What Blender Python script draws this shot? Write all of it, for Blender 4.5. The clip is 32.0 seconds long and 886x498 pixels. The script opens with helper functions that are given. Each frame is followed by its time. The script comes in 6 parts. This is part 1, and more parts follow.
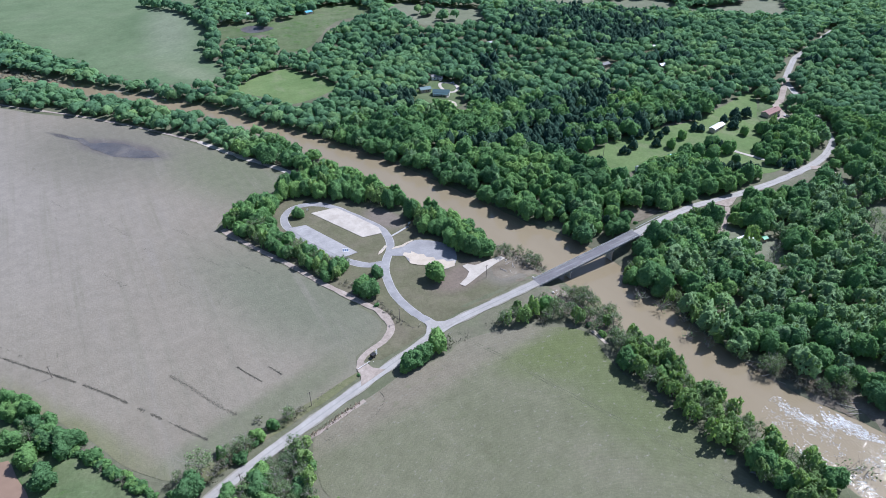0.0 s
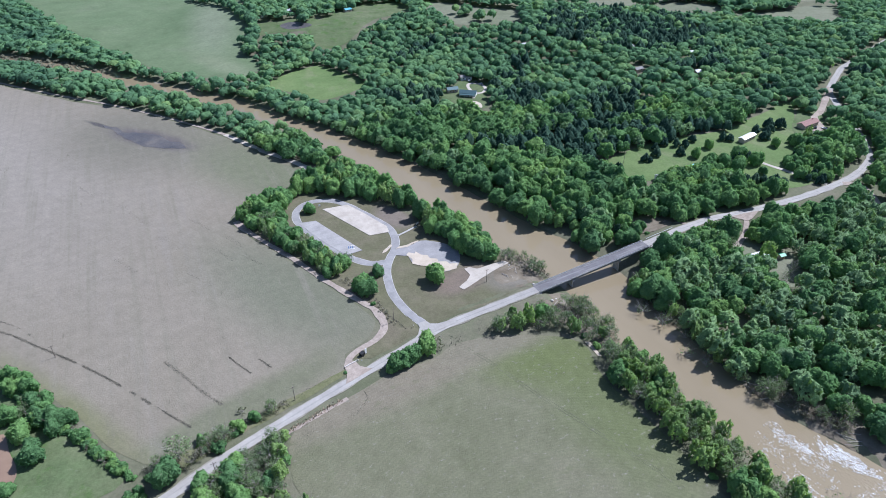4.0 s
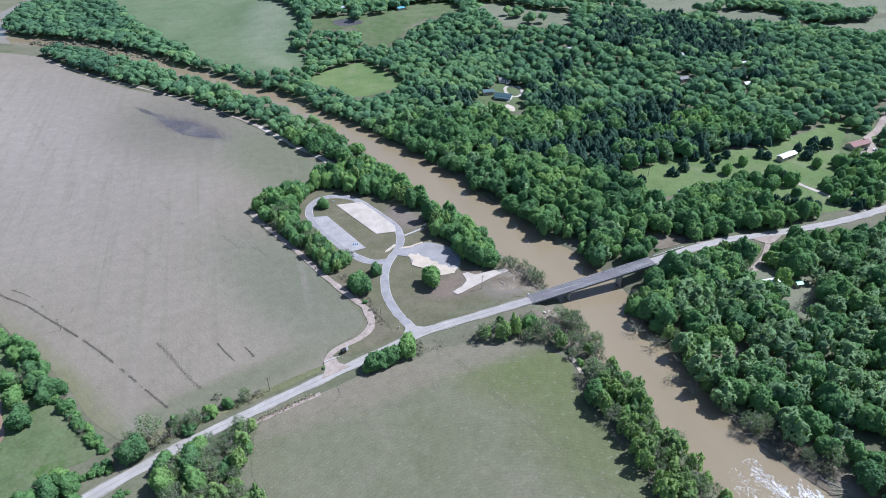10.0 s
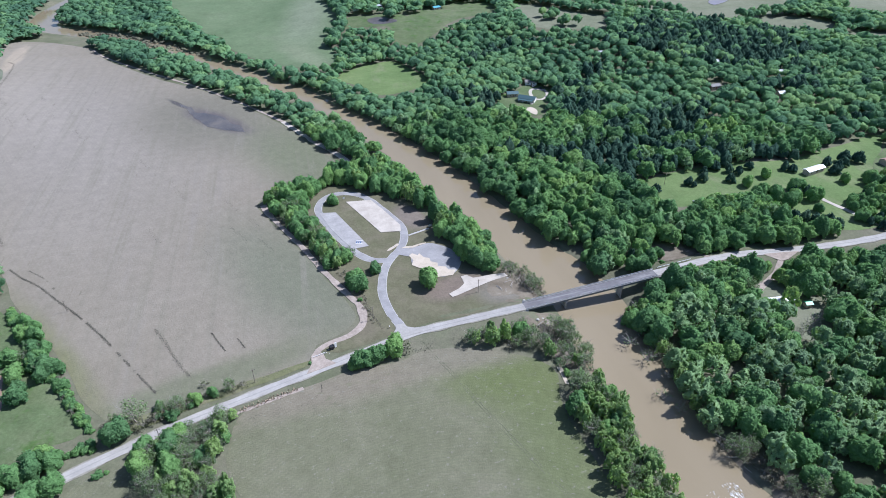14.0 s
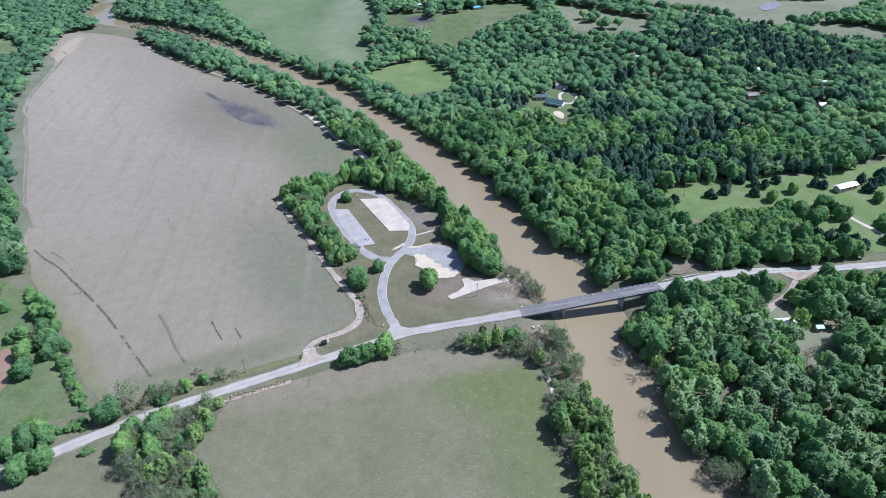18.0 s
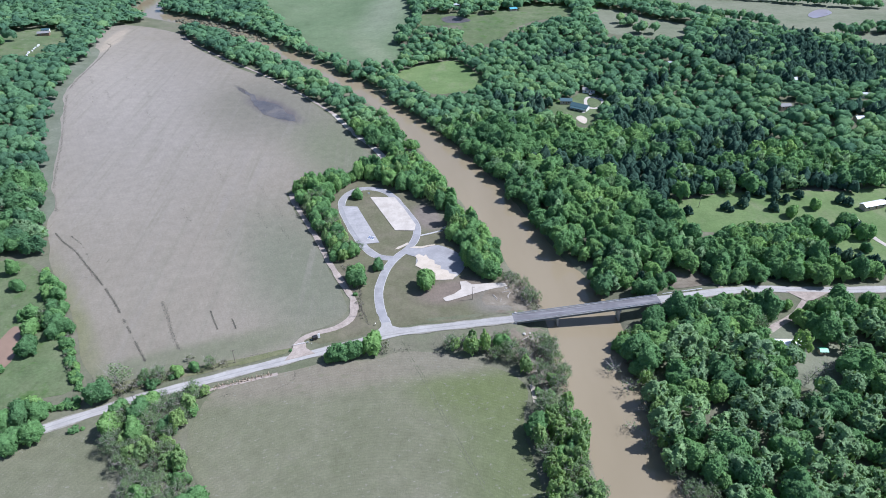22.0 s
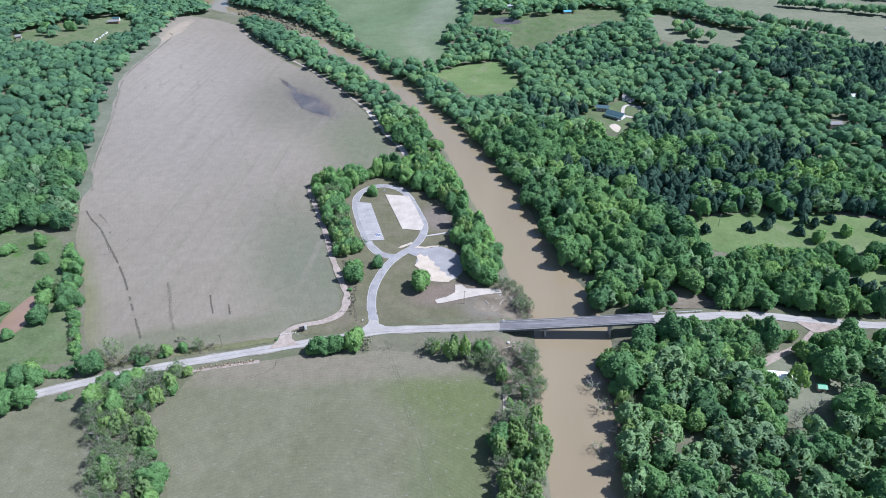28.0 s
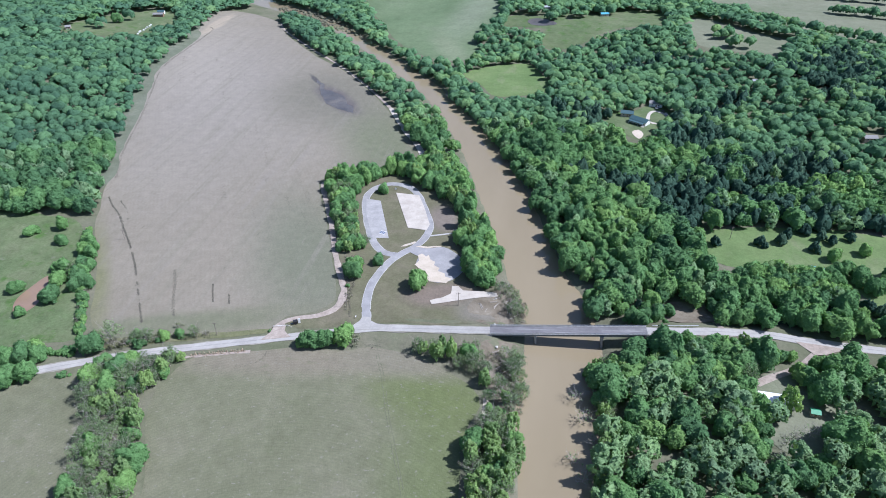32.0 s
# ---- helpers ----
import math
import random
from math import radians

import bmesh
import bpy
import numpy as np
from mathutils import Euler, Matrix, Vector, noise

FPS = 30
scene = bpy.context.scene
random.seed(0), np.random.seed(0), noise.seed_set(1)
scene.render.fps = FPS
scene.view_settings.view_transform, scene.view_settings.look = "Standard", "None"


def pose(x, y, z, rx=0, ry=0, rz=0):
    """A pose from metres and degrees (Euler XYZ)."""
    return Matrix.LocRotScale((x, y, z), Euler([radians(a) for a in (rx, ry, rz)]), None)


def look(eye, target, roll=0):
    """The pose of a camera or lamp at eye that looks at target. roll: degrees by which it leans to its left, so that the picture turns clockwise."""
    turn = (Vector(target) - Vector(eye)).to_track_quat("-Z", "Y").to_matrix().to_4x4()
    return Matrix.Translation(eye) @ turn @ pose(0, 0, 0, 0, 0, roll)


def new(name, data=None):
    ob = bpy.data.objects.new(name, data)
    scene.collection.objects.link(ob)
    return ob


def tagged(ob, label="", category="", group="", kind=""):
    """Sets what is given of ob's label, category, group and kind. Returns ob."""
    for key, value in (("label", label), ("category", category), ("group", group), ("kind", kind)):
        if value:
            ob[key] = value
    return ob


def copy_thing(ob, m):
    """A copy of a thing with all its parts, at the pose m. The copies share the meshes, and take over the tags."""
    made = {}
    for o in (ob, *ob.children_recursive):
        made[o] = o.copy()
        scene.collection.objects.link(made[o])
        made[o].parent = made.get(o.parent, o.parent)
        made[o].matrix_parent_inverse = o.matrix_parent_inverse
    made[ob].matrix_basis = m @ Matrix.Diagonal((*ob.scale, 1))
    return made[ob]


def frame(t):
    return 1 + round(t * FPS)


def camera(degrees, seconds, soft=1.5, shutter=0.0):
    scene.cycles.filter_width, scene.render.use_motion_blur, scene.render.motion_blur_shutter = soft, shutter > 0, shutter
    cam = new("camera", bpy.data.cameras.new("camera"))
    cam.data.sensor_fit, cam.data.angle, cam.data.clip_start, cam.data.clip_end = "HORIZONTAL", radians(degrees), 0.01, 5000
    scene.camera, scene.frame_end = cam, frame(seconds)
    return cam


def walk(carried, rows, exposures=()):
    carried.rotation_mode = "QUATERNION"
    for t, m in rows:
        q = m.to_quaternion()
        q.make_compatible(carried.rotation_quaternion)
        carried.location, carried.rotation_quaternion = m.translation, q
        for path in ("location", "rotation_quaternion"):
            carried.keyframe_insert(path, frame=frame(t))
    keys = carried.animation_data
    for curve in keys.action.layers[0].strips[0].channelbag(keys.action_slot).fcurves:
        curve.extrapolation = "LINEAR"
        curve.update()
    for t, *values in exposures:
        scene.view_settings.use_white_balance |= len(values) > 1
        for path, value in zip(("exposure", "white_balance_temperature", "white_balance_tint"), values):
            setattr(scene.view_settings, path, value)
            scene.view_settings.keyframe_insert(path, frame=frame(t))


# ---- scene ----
cam = camera(70.15, 32.0, soft=0.9)
PATH = [
    (0, (-121.00, -207.20, 205.48), (-78.430, -135.193, 150.679), -0.18),
    (1, (-115.49, -209.92, 205.39), (-74.518, -136.981, 150.606), -0.22),
    (2, (-109.68, -212.58, 205.77), (-70.429, -138.743, 150.931), -0.26),
    (3, (-103.91, -214.83, 205.75), (-66.184, -140.224, 150.877), -0.28),
    (3.5, (-101.03, -215.96, 205.89), (-64.115, -140.967, 150.998), -0.27),
    (5.5, (-89.64, -220.16, 206.05), (-56.208, -143.566, 151.140), -0.26),
    (6, (-86.88, -221.13, 206.12), (-54.212, -144.201, 151.207), -0.26),
    (7, (-80.97, -223.15, 206.34), (-49.807, -145.628, 151.395), -0.28),
    (8, (-75.02, -225.41, 206.63), (-45.359, -147.288, 151.697), -0.28),
    (9, (-69.03, -227.13, 206.92), (-40.870, -148.496, 151.922), -0.29),
    (10, (-63.22, -228.65, 207.06), (-36.693, -149.452, 152.074), -0.29),
    (11, (-57.17, -230.09, 207.16), (-32.256, -150.393, 152.136), -0.29),
    (12, (-51.09, -231.58, 207.27), (-27.735, -151.419, 152.238), -0.27),
    (13, (-45.06, -232.87, 207.32), (-23.322, -152.270, 152.257), -0.29),
    (14, (-39.11, -233.97, 207.46), (-19.218, -152.900, 152.400), -0.28),
    (14.5, (-35.97, -234.56, 207.53), (-16.991, -153.269, 152.478), -0.26),
    (16.5, (-23.73, -236.34, 208.04), (-8.442, -154.331, 152.904), -0.28),
    (17, (-20.64, -236.79, 208.19), (-6.314, -154.613, 153.039), -0.30),
    (18, (-14.10, -237.68, 208.44), (-1.668, -155.217, 153.252), -0.33),
    (19, (-8.03, -238.36, 208.66), (2.628, -155.658, 153.468), -0.31),
    (20, (-1.78, -238.77, 208.96), (7.128, -155.881, 153.735), -0.30),
    (21, (4.44, -238.97, 208.83), (11.620, -155.901, 153.617), -0.30),
    (22, (10.59, -239.44, 209.10), (16.094, -156.251, 153.887), -0.30),
    (23, (16.89, -239.55, 209.30), (20.715, -156.280, 154.062), -0.29),
    (24, (23.25, -239.48, 209.49), (25.368, -156.193, 154.190), -0.29),
    (25, (29.61, -239.40, 209.60), (29.940, -156.079, 154.303), -0.30),
    (25.5, (32.60, -239.22, 209.65), (32.075, -155.918, 154.333), -0.28),
    (27.5, (44.91, -238.63, 210.06), (40.936, -155.403, 154.774), -0.28),
    (28, (47.94, -238.08, 209.72), (43.107, -154.887, 154.444), -0.29),
    (29, (54.18, -237.49, 210.02), (47.670, -154.436, 154.708), -0.28),
    (30, (60.28, -236.97, 210.23), (52.055, -154.075, 154.905), -0.25),
    (31, (66.45, -236.06, 210.40), (56.473, -153.393, 155.033), -0.24),
    (32, (72.79, -235.12, 210.73), (61.022, -152.728, 155.295), -0.27),
]
walk(cam, [(t, look(eye, target, roll)) for t, eye, target, roll in PATH], [(0, 0.48, 5550, 15.5), (12, 0.53, 5550, 15.5), (32, 0.61, 5550, 15.5)])

# ---- light ----
SUN_ELEVATION, SUN_AZIMUTH = 51.0, 5.0      # degrees; azimuth from +x towards +y
world = bpy.data.worlds.new("sky")
scene.world = world
world.use_nodes = True
wn = world.node_tree.nodes
wn.clear()
w_out, w_bg, w_sky = wn.new("ShaderNodeOutputWorld"), wn.new("ShaderNodeBackground"), wn.new("ShaderNodeTexSky")
w_sky.sky_type, w_sky.sun_disc = "NISHITA", False
w_sky.sun_elevation, w_sky.sun_rotation = radians(SUN_ELEVATION), radians(90 - SUN_AZIMUTH)
w_bg.inputs["Strength"].default_value = 0.080
world.node_tree.links.new(w_sky.outputs[0], w_bg.inputs[0])
world.node_tree.links.new(w_bg.outputs[0], w_out.inputs[0])
sun = new("sun", bpy.data.lights.new("sun", "SUN"))
sun.data.energy, sun.data.angle, sun.data.color = 4.6, radians(0.53), (1.0, 0.97, 0.93)
se, sa = radians(SUN_ELEVATION), radians(SUN_AZIMUTH)
sun_way = Vector((math.cos(se) * math.cos(sa), math.cos(se) * math.sin(sa), math.sin(se)))
sun.matrix_world = look(sun_way * 300, (0, 0, 0))


# ---- materials ----
def shader(name):
    m = bpy.data.materials.new(name)
    m.use_nodes = True
    nt = m.node_tree
    return m, nt, nt.nodes["Principled BSDF"]


def noise_node(nt, scale, detail=4.0, rough=0.55, stretch=None, turn=0.0, off=0.0):
    geo = nt.nodes.new("ShaderNodeNewGeometry")
    mp = nt.nodes.new("ShaderNodeMapping")
    mp.inputs["Location"].default_value = (off, off * 0.7, 0)
    mp.inputs["Rotation"].default_value = (0, 0, radians(turn))
    if stretch:
        mp.inputs["Scale"].default_value = stretch
    nz = nt.nodes.new("ShaderNodeTexNoise")
    nz.inputs["Scale"].default_value, nz.inputs["Detail"].default_value, nz.inputs["Roughness"].default_value = scale, detail, rough
    nt.links.new(geo.outputs["Position"], mp.inputs["Vector"])
    nt.links.new(mp.outputs[0], nz.inputs["Vector"])
    return nz.outputs["Fac"]


def ramp_node(nt, fac, stops):
    r = nt.nodes.new("ShaderNodeValToRGB")
    els = r.color_ramp.elements
    while len(els) < len(stops):
        els.new(0.5)
    for e, (p, c) in zip(els, stops):
        e.position, e.color = p, (*c, 1)
    nt.links.new(fac, r.inputs[0])
    return r.outputs[0]


def mix_node(nt, a, b, fac, mode="MIX"):
    m = nt.nodes.new("ShaderNodeMix")
    m.data_type, m.blend_type = "RGBA", mode
    for sock, v in ((m.inputs[6], a), (m.inputs[7], b), (m.inputs[0], fac)):
        if isinstance(v, (int, float)):
            sock.default_value = v
        elif isinstance(v, tuple):
            sock.default_value = (*v, 1)
        else:
            nt.links.new(v, sock)
    return m.outputs[2]


def bump_node(nt, bsdf, fac, strength, dist):
    b = nt.nodes.new("ShaderNodeBump")
    b.inputs["Strength"].default_value, b.inputs["Distance"].default_value = strength, dist
    nt.links.new(fac, b.inputs["Height"])
    nt.links.new(b.outputs[0], bsdf.inputs["Normal"])


GREY3 = lambda v: (v, v, v)


def soft_area(nt, cx, cy, rx, ry, turn=0.0, soft=0.5, wob=0.35):
    """A mask, 1 in the middle of an ellipse on the plan and 0 outside it, with a ragged soft rim."""
    geo, mp, ln = nt.nodes.new("ShaderNodeNewGeometry"), nt.nodes.new("ShaderNodeMapping"), nt.nodes.new("ShaderNodeVectorMath")
    mp.vector_type = "TEXTURE"
    mp.inputs["Location"].default_value = (cx, cy, 0)
    mp.inputs["Rotation"].default_value = (0, 0, radians(turn))
    mp.inputs["Scale"].default_value = (rx, ry, 1e6)
    ln.operation = "LENGTH"
    nt.links.new(geo.outputs["Position"], mp.inputs["Vector"])
    nt.links.new(mp.outputs[0], ln.inputs[0])
    add = nt.nodes.new("ShaderNodeMath")
    add.operation = "MULTIPLY_ADD"
    nt.links.new(noise_node(nt, 0.05, 6, 0.65), add.inputs[0])
    add.inputs[1].default_value = wob * 2
    nt.links.new(ln.outputs["Value"], add.inputs[2])
    mr = nt.nodes.new("ShaderNodeMapRange")
    mr.interpolation_type = "SMOOTHSTEP"
    mr.inputs["From Min"].default_value, mr.inputs["From Max"].default_value = 1 + soft / 2 + wob, 1 - soft / 2 + wob
    nt.links.new(add.outputs[0], mr.inputs["Value"])
    return mr.outputs[0]


def grassy(name, large, fine, large_scale, fine_scale=0.6, rough=0.95, bump=0.4, streak=None, areas=(), rows=None, mottle=0.5, rings=None):
    """Ground cover: colours that drift over tens of metres, mottled by tufts, with optional streaks
    (colour, scale, stretch, turn, low, high), soft areas (colour, then soft_area's numbers) and rows (spacing, turn, bend, amount),
    straight or in rings round a place."""
    m, nt, b = shader(name)
    col = ramp_node(nt, noise_node(nt, large_scale, 6, 0.65), large)
    for c, *place in areas:
        col = mix_node(nt, col, c, soft_area(nt, *place))
    for c, sc, st, turn, lo, hi in streak or ():
        f = ramp_node(nt, noise_node(nt, sc, 4, 0.6, st, turn, 31.0), ((lo, (0, 0, 0)), (hi, (1, 1, 1))))
        col = mix_node(nt, col, c, f)
    col = mix_node(nt, col, ramp_node(nt, noise_node(nt, fine_scale, 6, 0.75), fine), mottle, "OVERLAY")
    col = mix_node(nt, col, ramp_node(nt, noise_node(nt, fine_scale * 0.17, 4, 0.7, None, 0, 77.0), fine), mottle * 0.8, "OVERLAY")
    if rows:
        gap, turn, bend, amount = rows
        geo, mp, wv = nt.nodes.new("ShaderNodeNewGeometry"), nt.nodes.new("ShaderNodeMapping"), nt.nodes.new("ShaderNodeTexWave")
        mp.inputs["Rotation"].default_value = (0, 0, radians(turn))
        if rings:
            mp.inputs["Location"].default_value = (-rings[0], -rings[1], 0)
            wv.wave_type, wv.rings_direction = "RINGS", "SPHERICAL"
        nt.links.new(geo.outputs["Position"], mp.inputs["Vector"])
        nt.links.new(mp.outputs[0], wv.inputs["Vector"])
        wv.inputs["Scale"].default_value = 0.314 / gap
        wv.inputs["Distortion"].default_value, wv.inputs["Detail"].default_value, wv.inputs["Detail Scale"].default_value = bend, 2.0, 0.06
        col = mix_node(nt, col, ramp_node(nt, wv.outputs["Fac"], ((0.0, GREY3(0.36)), (1.0, GREY3(0.62)))), amount, "OVERLAY")
    nt.links.new(col, b.inputs["Base Color"])
    b.inputs["Roughness"].default_value = rough
    b.inputs["Specular IOR Level"].default_value = 0.1
    bump_node(nt, b, noise_node(nt, fine_scale * 1.3, 6, 0.7), bump, 0.6)
    return m


def plain(name, col, rough=0.6, metal=0.0, vary=0.12, scale=1.5):
    m, nt, b = shader(name)
    lo = tuple(c * (1 - vary) for c in col)
    hi = tuple(min(1, c * (1 + vary)) for c in col)
    nt.links.new(ramp_node(nt, noise_node(nt, scale, 5, 0.6), ((0.3, lo), (0.7, hi))), b.inputs["Base Color"])
    b.inputs["Roughness"].default_value, b.inputs["Metallic"].default_value = rough, metal
    return m


FINE = ((0.25, GREY3(0.32)), (0.75, GREY3(0.68)))
M_GROUND = grassy("rough_ground", ((0.3, (0.100, 0.112, 0.064)), (0.5, (0.135, 0.138, 0.090)), (0.7, (0.172, 0.160, 0.118))), FINE, 0.03)
M_FIELD = grassy("stubble_field", ((0.28, (0.187, 0.167, 0.126)), (0.5, (0.210, 0.187, 0.146)), (0.72, (0.230, 0.206, 0.164))), ((0.25, GREY3(0.36)), (0.75, GREY3(0.64))), 0.012, 0.9,
                 streak=(((0.168, 0.160, 0.122), 0.12, (2.4, 0.07, 1), -27, 0.50, 0.95), ((0.120, 0.112, 0.084), 0.22, (1.6, 0.22, 1), -27, 0.66, 0.82), ((0.222, 0.202, 0.172), 0.06, (1.5, 0.12, 1), -27, 0.55, 0.9), ((0.225, 0.208, 0.178), 0.5, (1.5, 0.35, 1), -27, 0.62, 0.9)),
                 areas=(((0.144, 0.152, 0.099), -42, 225, 30, 110, 27, 1.4), ((0.148, 0.152, 0.108), -50, 60, 30, 72, 27, 1.4), ((0.236, 0.214, 0.182), -230, 330, 80, 190, 22, 1.8), ((0.150, 0.152, 0.102), -110, -14, 80, 10, 17, 1.0), ((0.160, 0.160, 0.092), -164, 24, 7, 56, 32, 1.4),
                        ((0.160, 0.150, 0.118), -118, 320, 46, 70, 27, 1.4), ((0.112, 0.100, 0.098), -107, 317, 12, 42, 38, 0.9, 0.3), ((0.085, 0.080, 0.078), -143, 367, 2.5, 16, 33, 1.0, 0.5),
                        ((0.285, 0.245, 0.190), -322, 535, 7, 60, 6, 0.7)),
                 rows=(2.6, -27, 14.0, 0.05), bump=0.35)
M_SOUTH = grassy("hay_field", ((0.3, (0.126, 0.130, 0.080)), (0.5, (0.148, 0.149, 0.096)), (0.7, (0.174, 0.166, 0.116))), ((0.25, GREY3(0.34)), (0.75, GREY3(0.66))), 0.02, 1.1,
                 streak=(((0.205, 0.200, 0.160), 0.42, (1.0, 1.5, 1), -10, 0.60, 0.74), ((0.130, 0.140, 0.080), 0.10, (1.0, 1.6, 1), 15, 0.58, 0.80)),
                 areas=(((0.122, 0.140, 0.068), 50, -70, 20, 56, 0, 1.7, 0.5), ((0.118, 0.138, 0.060), 42, -42, 28, 15, -10, 1.5, 0.4), ((0.186, 0.166, 0.124), -30, -26, 60, 10, 8, 1.4), ((0.180, 0.166, 0.122), 22, -20, 30, 9, -6, 1.4), ),
                 rows=(1.7, 0, 9.0, 0.11), rings=(-4, -158), bump=0.4)
M_VERGE = grassy("verge_grass", ((0.3, (0.112, 0.124, 0.058)), (0.55, (0.150, 0.152, 0.082)), (0.75, (0.190, 0.172, 0.118))), FINE, 0.12)
M_MARGIN = grassy("rank_grass_margin", ((0.3, (0.112, 0.128, 0.088)), (0.6, (0.148, 0.160, 0.118)), (0.8, (0.178, 0.180, 0.142))), FINE, 0.06, 0.5)
# far field green, paled in the colour for distance haze, with dry streaks
M_PALE = grassy("hazed_pale_field", ((0.3, (0.105, 0.150, 0.078)), (0.6, (0.130, 0.172, 0.095)), (0.8, (0.165, 0.195, 0.125))), FINE, 0.012, 0.3,
                areas=(((0.175, 0.205, 0.135), -6, 640, 24, 110, -8, 1.7), ((0.165, 0.195, 0.12), -20, 480, 14, 60, 20, 1.6)))
M_PASTURE = grassy("pasture", ((0.3, (0.085, 0.124, 0.054)), (0.5, (0.112, 0.142, 0.070)), (0.7, (0.140, 0.158, 0.088))), FINE, 0.03,
                   streak=(((0.070, 0.125, 0.036), 0.09, None, 0, 0.56, 0.70), ((0.190, 0.190, 0.140), 0.14, None, 20, 0.62, 0.80)), mottle=0.7)
M_LUSH = grassy("lush_pasture", ((0.3, (0.098, 0.154, 0.056)), (0.7, (0.150, 0.200, 0.082))), FINE, 0.02,
               streak=(((0.185, 0.200, 0.115), 0.06, (1.0, 0.5, 1), 30, 0.56, 0.80),))
M_PASTURE_DRY = grassy("dry_pasture", ((0.3, (0.132, 0.150, 0.094)), (0.7, (0.196, 0.200, 0.142))), FINE, 0.014)
M_LAWN = grassy("mown_lawn", ((0.3, (0.106, 0.110, 0.062)), (0.55, (0.138, 0.130, 0.084)), (0.75, (0.172, 0.150, 0.112))), FINE, 0.05,
                areas=(((0.165, 0.135, 0.108), 34, 33, 20, 10, 10, 0.9), ((0.175, 0.150, 0.125), 24, 112, 9, 16, 15, 0.9), ((0.15, 0.13, 0.095), -24, 30, 7, 24, 10, 1.0), ((0.175, 0.16, 0.13), 58, 22, 14, 12, 0, 1.0)))
M_MUD = grassy("bank_mud", ((0.3, (0.13, 0.108, 0.078)), (0.6, (0.20, 0.175, 0.135)), (0.8, (0.27, 0.245, 0.20))), FINE, 0.12)
M_WET = grassy("wet_soil", ((0.3, (0.070, 0.070, 0.078)), (0.5, (0.100, 0.095, 0.094)), (0.72, (0.150, 0.135, 0.120))), FINE, 0.05, rough=0.35)
M_DIRT = grassy("dirt_track", ((0.3, (0.270, 0.224, 0.187)), (0.7, (0.365, 0.314, 0.270))), FINE, 0.15, bump=0.2)
M_GRAVEL = grassy("pale_gravel", ((0.3, (0.37, 0.332, 0.286)), (0.7, (0.50, 0.455, 0.396))), ((0.3, GREY3(0.42)), (0.7, GREY3(0.58))), 0.15, 0.8, bump=0.2)
M_SAND = grassy("sandy_silt", ((0.3, (0.42, 0.36, 0.285)), (0.7, (0.52, 0.455, 0.37))), ((0.3, GREY3(0.42)), (0.7, GREY3(0.58))), 0.15, 0.8, bump=0.2)
M_ASPHALT = grassy("worn_asphalt", ((0.3, (0.225, 0.220, 0.222)), (0.7, (0.325, 0.318, 0.315))), ((0.3, GREY3(0.42)), (0.7, GREY3(0.58))), 0.12, 0.9, rough=0.85, bump=0.15)
M_ASPHALT_PALE = grassy("bleached_asphalt", ((0.3, (0.27, 0.262, 0.258)), (0.7, (0.37, 0.358, 0.348))), ((0.3, GREY3(0.40)), (0.7, GREY3(0.60))), 0.12, 0.9, rough=0.85, bump=0.15)
M_ROAD = grassy("chip_seal_road", ((0.3, (0.29, 0.276, 0.256)), (0.7, (0.385, 0.368, 0.342))), ((0.3, GREY3(0.42)), (0.7, GREY3(0.58))), 0.1, 0.9, rough=0.85, bump=0.15)
M_SHOULDER = grassy("gravel_shoulder", ((0.3, (0.19, 0.18, 0.14)), (0.7, (0.31, 0.29, 0.25))), FINE, 0.25, 0.9, bump=0.2)
M_DECK = grassy("bridge_deck_concrete", ((0.3, (0.135, 0.130, 0.136)), (0.7, (0.185, 0.180, 0.184))), FINE, 0.15, 0.9, rough=0.85, bump=0.1,
                streak=(((0.25, 0.245, 0.245), 0.55, (0.03, 1.5, 1), -2.2, 0.52, 0.64),))
M_CONC = plain("weathered_concrete", (0.38, 0.37, 0.35), 0.85, vary=0.2, scale=0.6)
M_STEEL = plain("galvanised_steel", (0.55, 0.56, 0.57), 0.45, 0.7)
M_GIRDER = plain("painted_girder", (0.20, 0.22, 0.22), 0.6, 0.0)
M_WOODPOLE = plain("grey_wood", (0.20, 0.17, 0.14), 0.9)
M_BARK = plain("bark", (0.16, 0.13, 0.105), 0.95, vary=0.3, scale=3)
M_PALEBARK = plain("pale_bark", (0.34, 0.31, 0.27), 0.95, vary=0.25, scale=3)
M_WHITE = plain("white_siding", (0.78, 0.78, 0.76), 0.6, vary=0.05)
M_TAN = plain("tan_siding", (0.45, 0.38, 0.30), 0.7, vary=0.1)
M_BRICK = plain("red_brick_wall", (0.32, 0.16, 0.12), 0.85, vary=0.25, scale=4)
M_LOG = plain("brown_log_wall", (0.22, 0.14, 0.09), 0.8, vary=0.25, scale=4)
M_R_TEAL = plain("blue_green_metal_roof", (0.06, 0.115, 0.125), 0.45, 0.2)
M_R_GREY = plain("grey_shingles", (0.22, 0.215, 0.21), 0.9)
M_R_WHITE = plain("white_metal_roof", (0.80, 0.80, 0.80), 0.35, 0.1, vary=0.06)
M_R_PALE = plain("dull_pale_metal_roof", (0.33, 0.36, 0.38), 0.55, 0.1, vary=0.12)
M_R_BLUE = plain("bright_blue_metal_roof", (0.10, 0.36, 0.46), 0.4, 0.2)
M_R_GREEN = plain("green_metal_roof", (0.05, 0.24, 0.13), 0.4, 0.1)
M_R_RED = plain("reddish_shingles", (0.27, 0.16, 0.14), 0.9)
M_GLASS = plain("dark_window_glass", (0.03, 0.04, 0.05), 0.08)
M_BLACK = plain("black_paint", (0.02, 0.02, 0.022), 0.5)
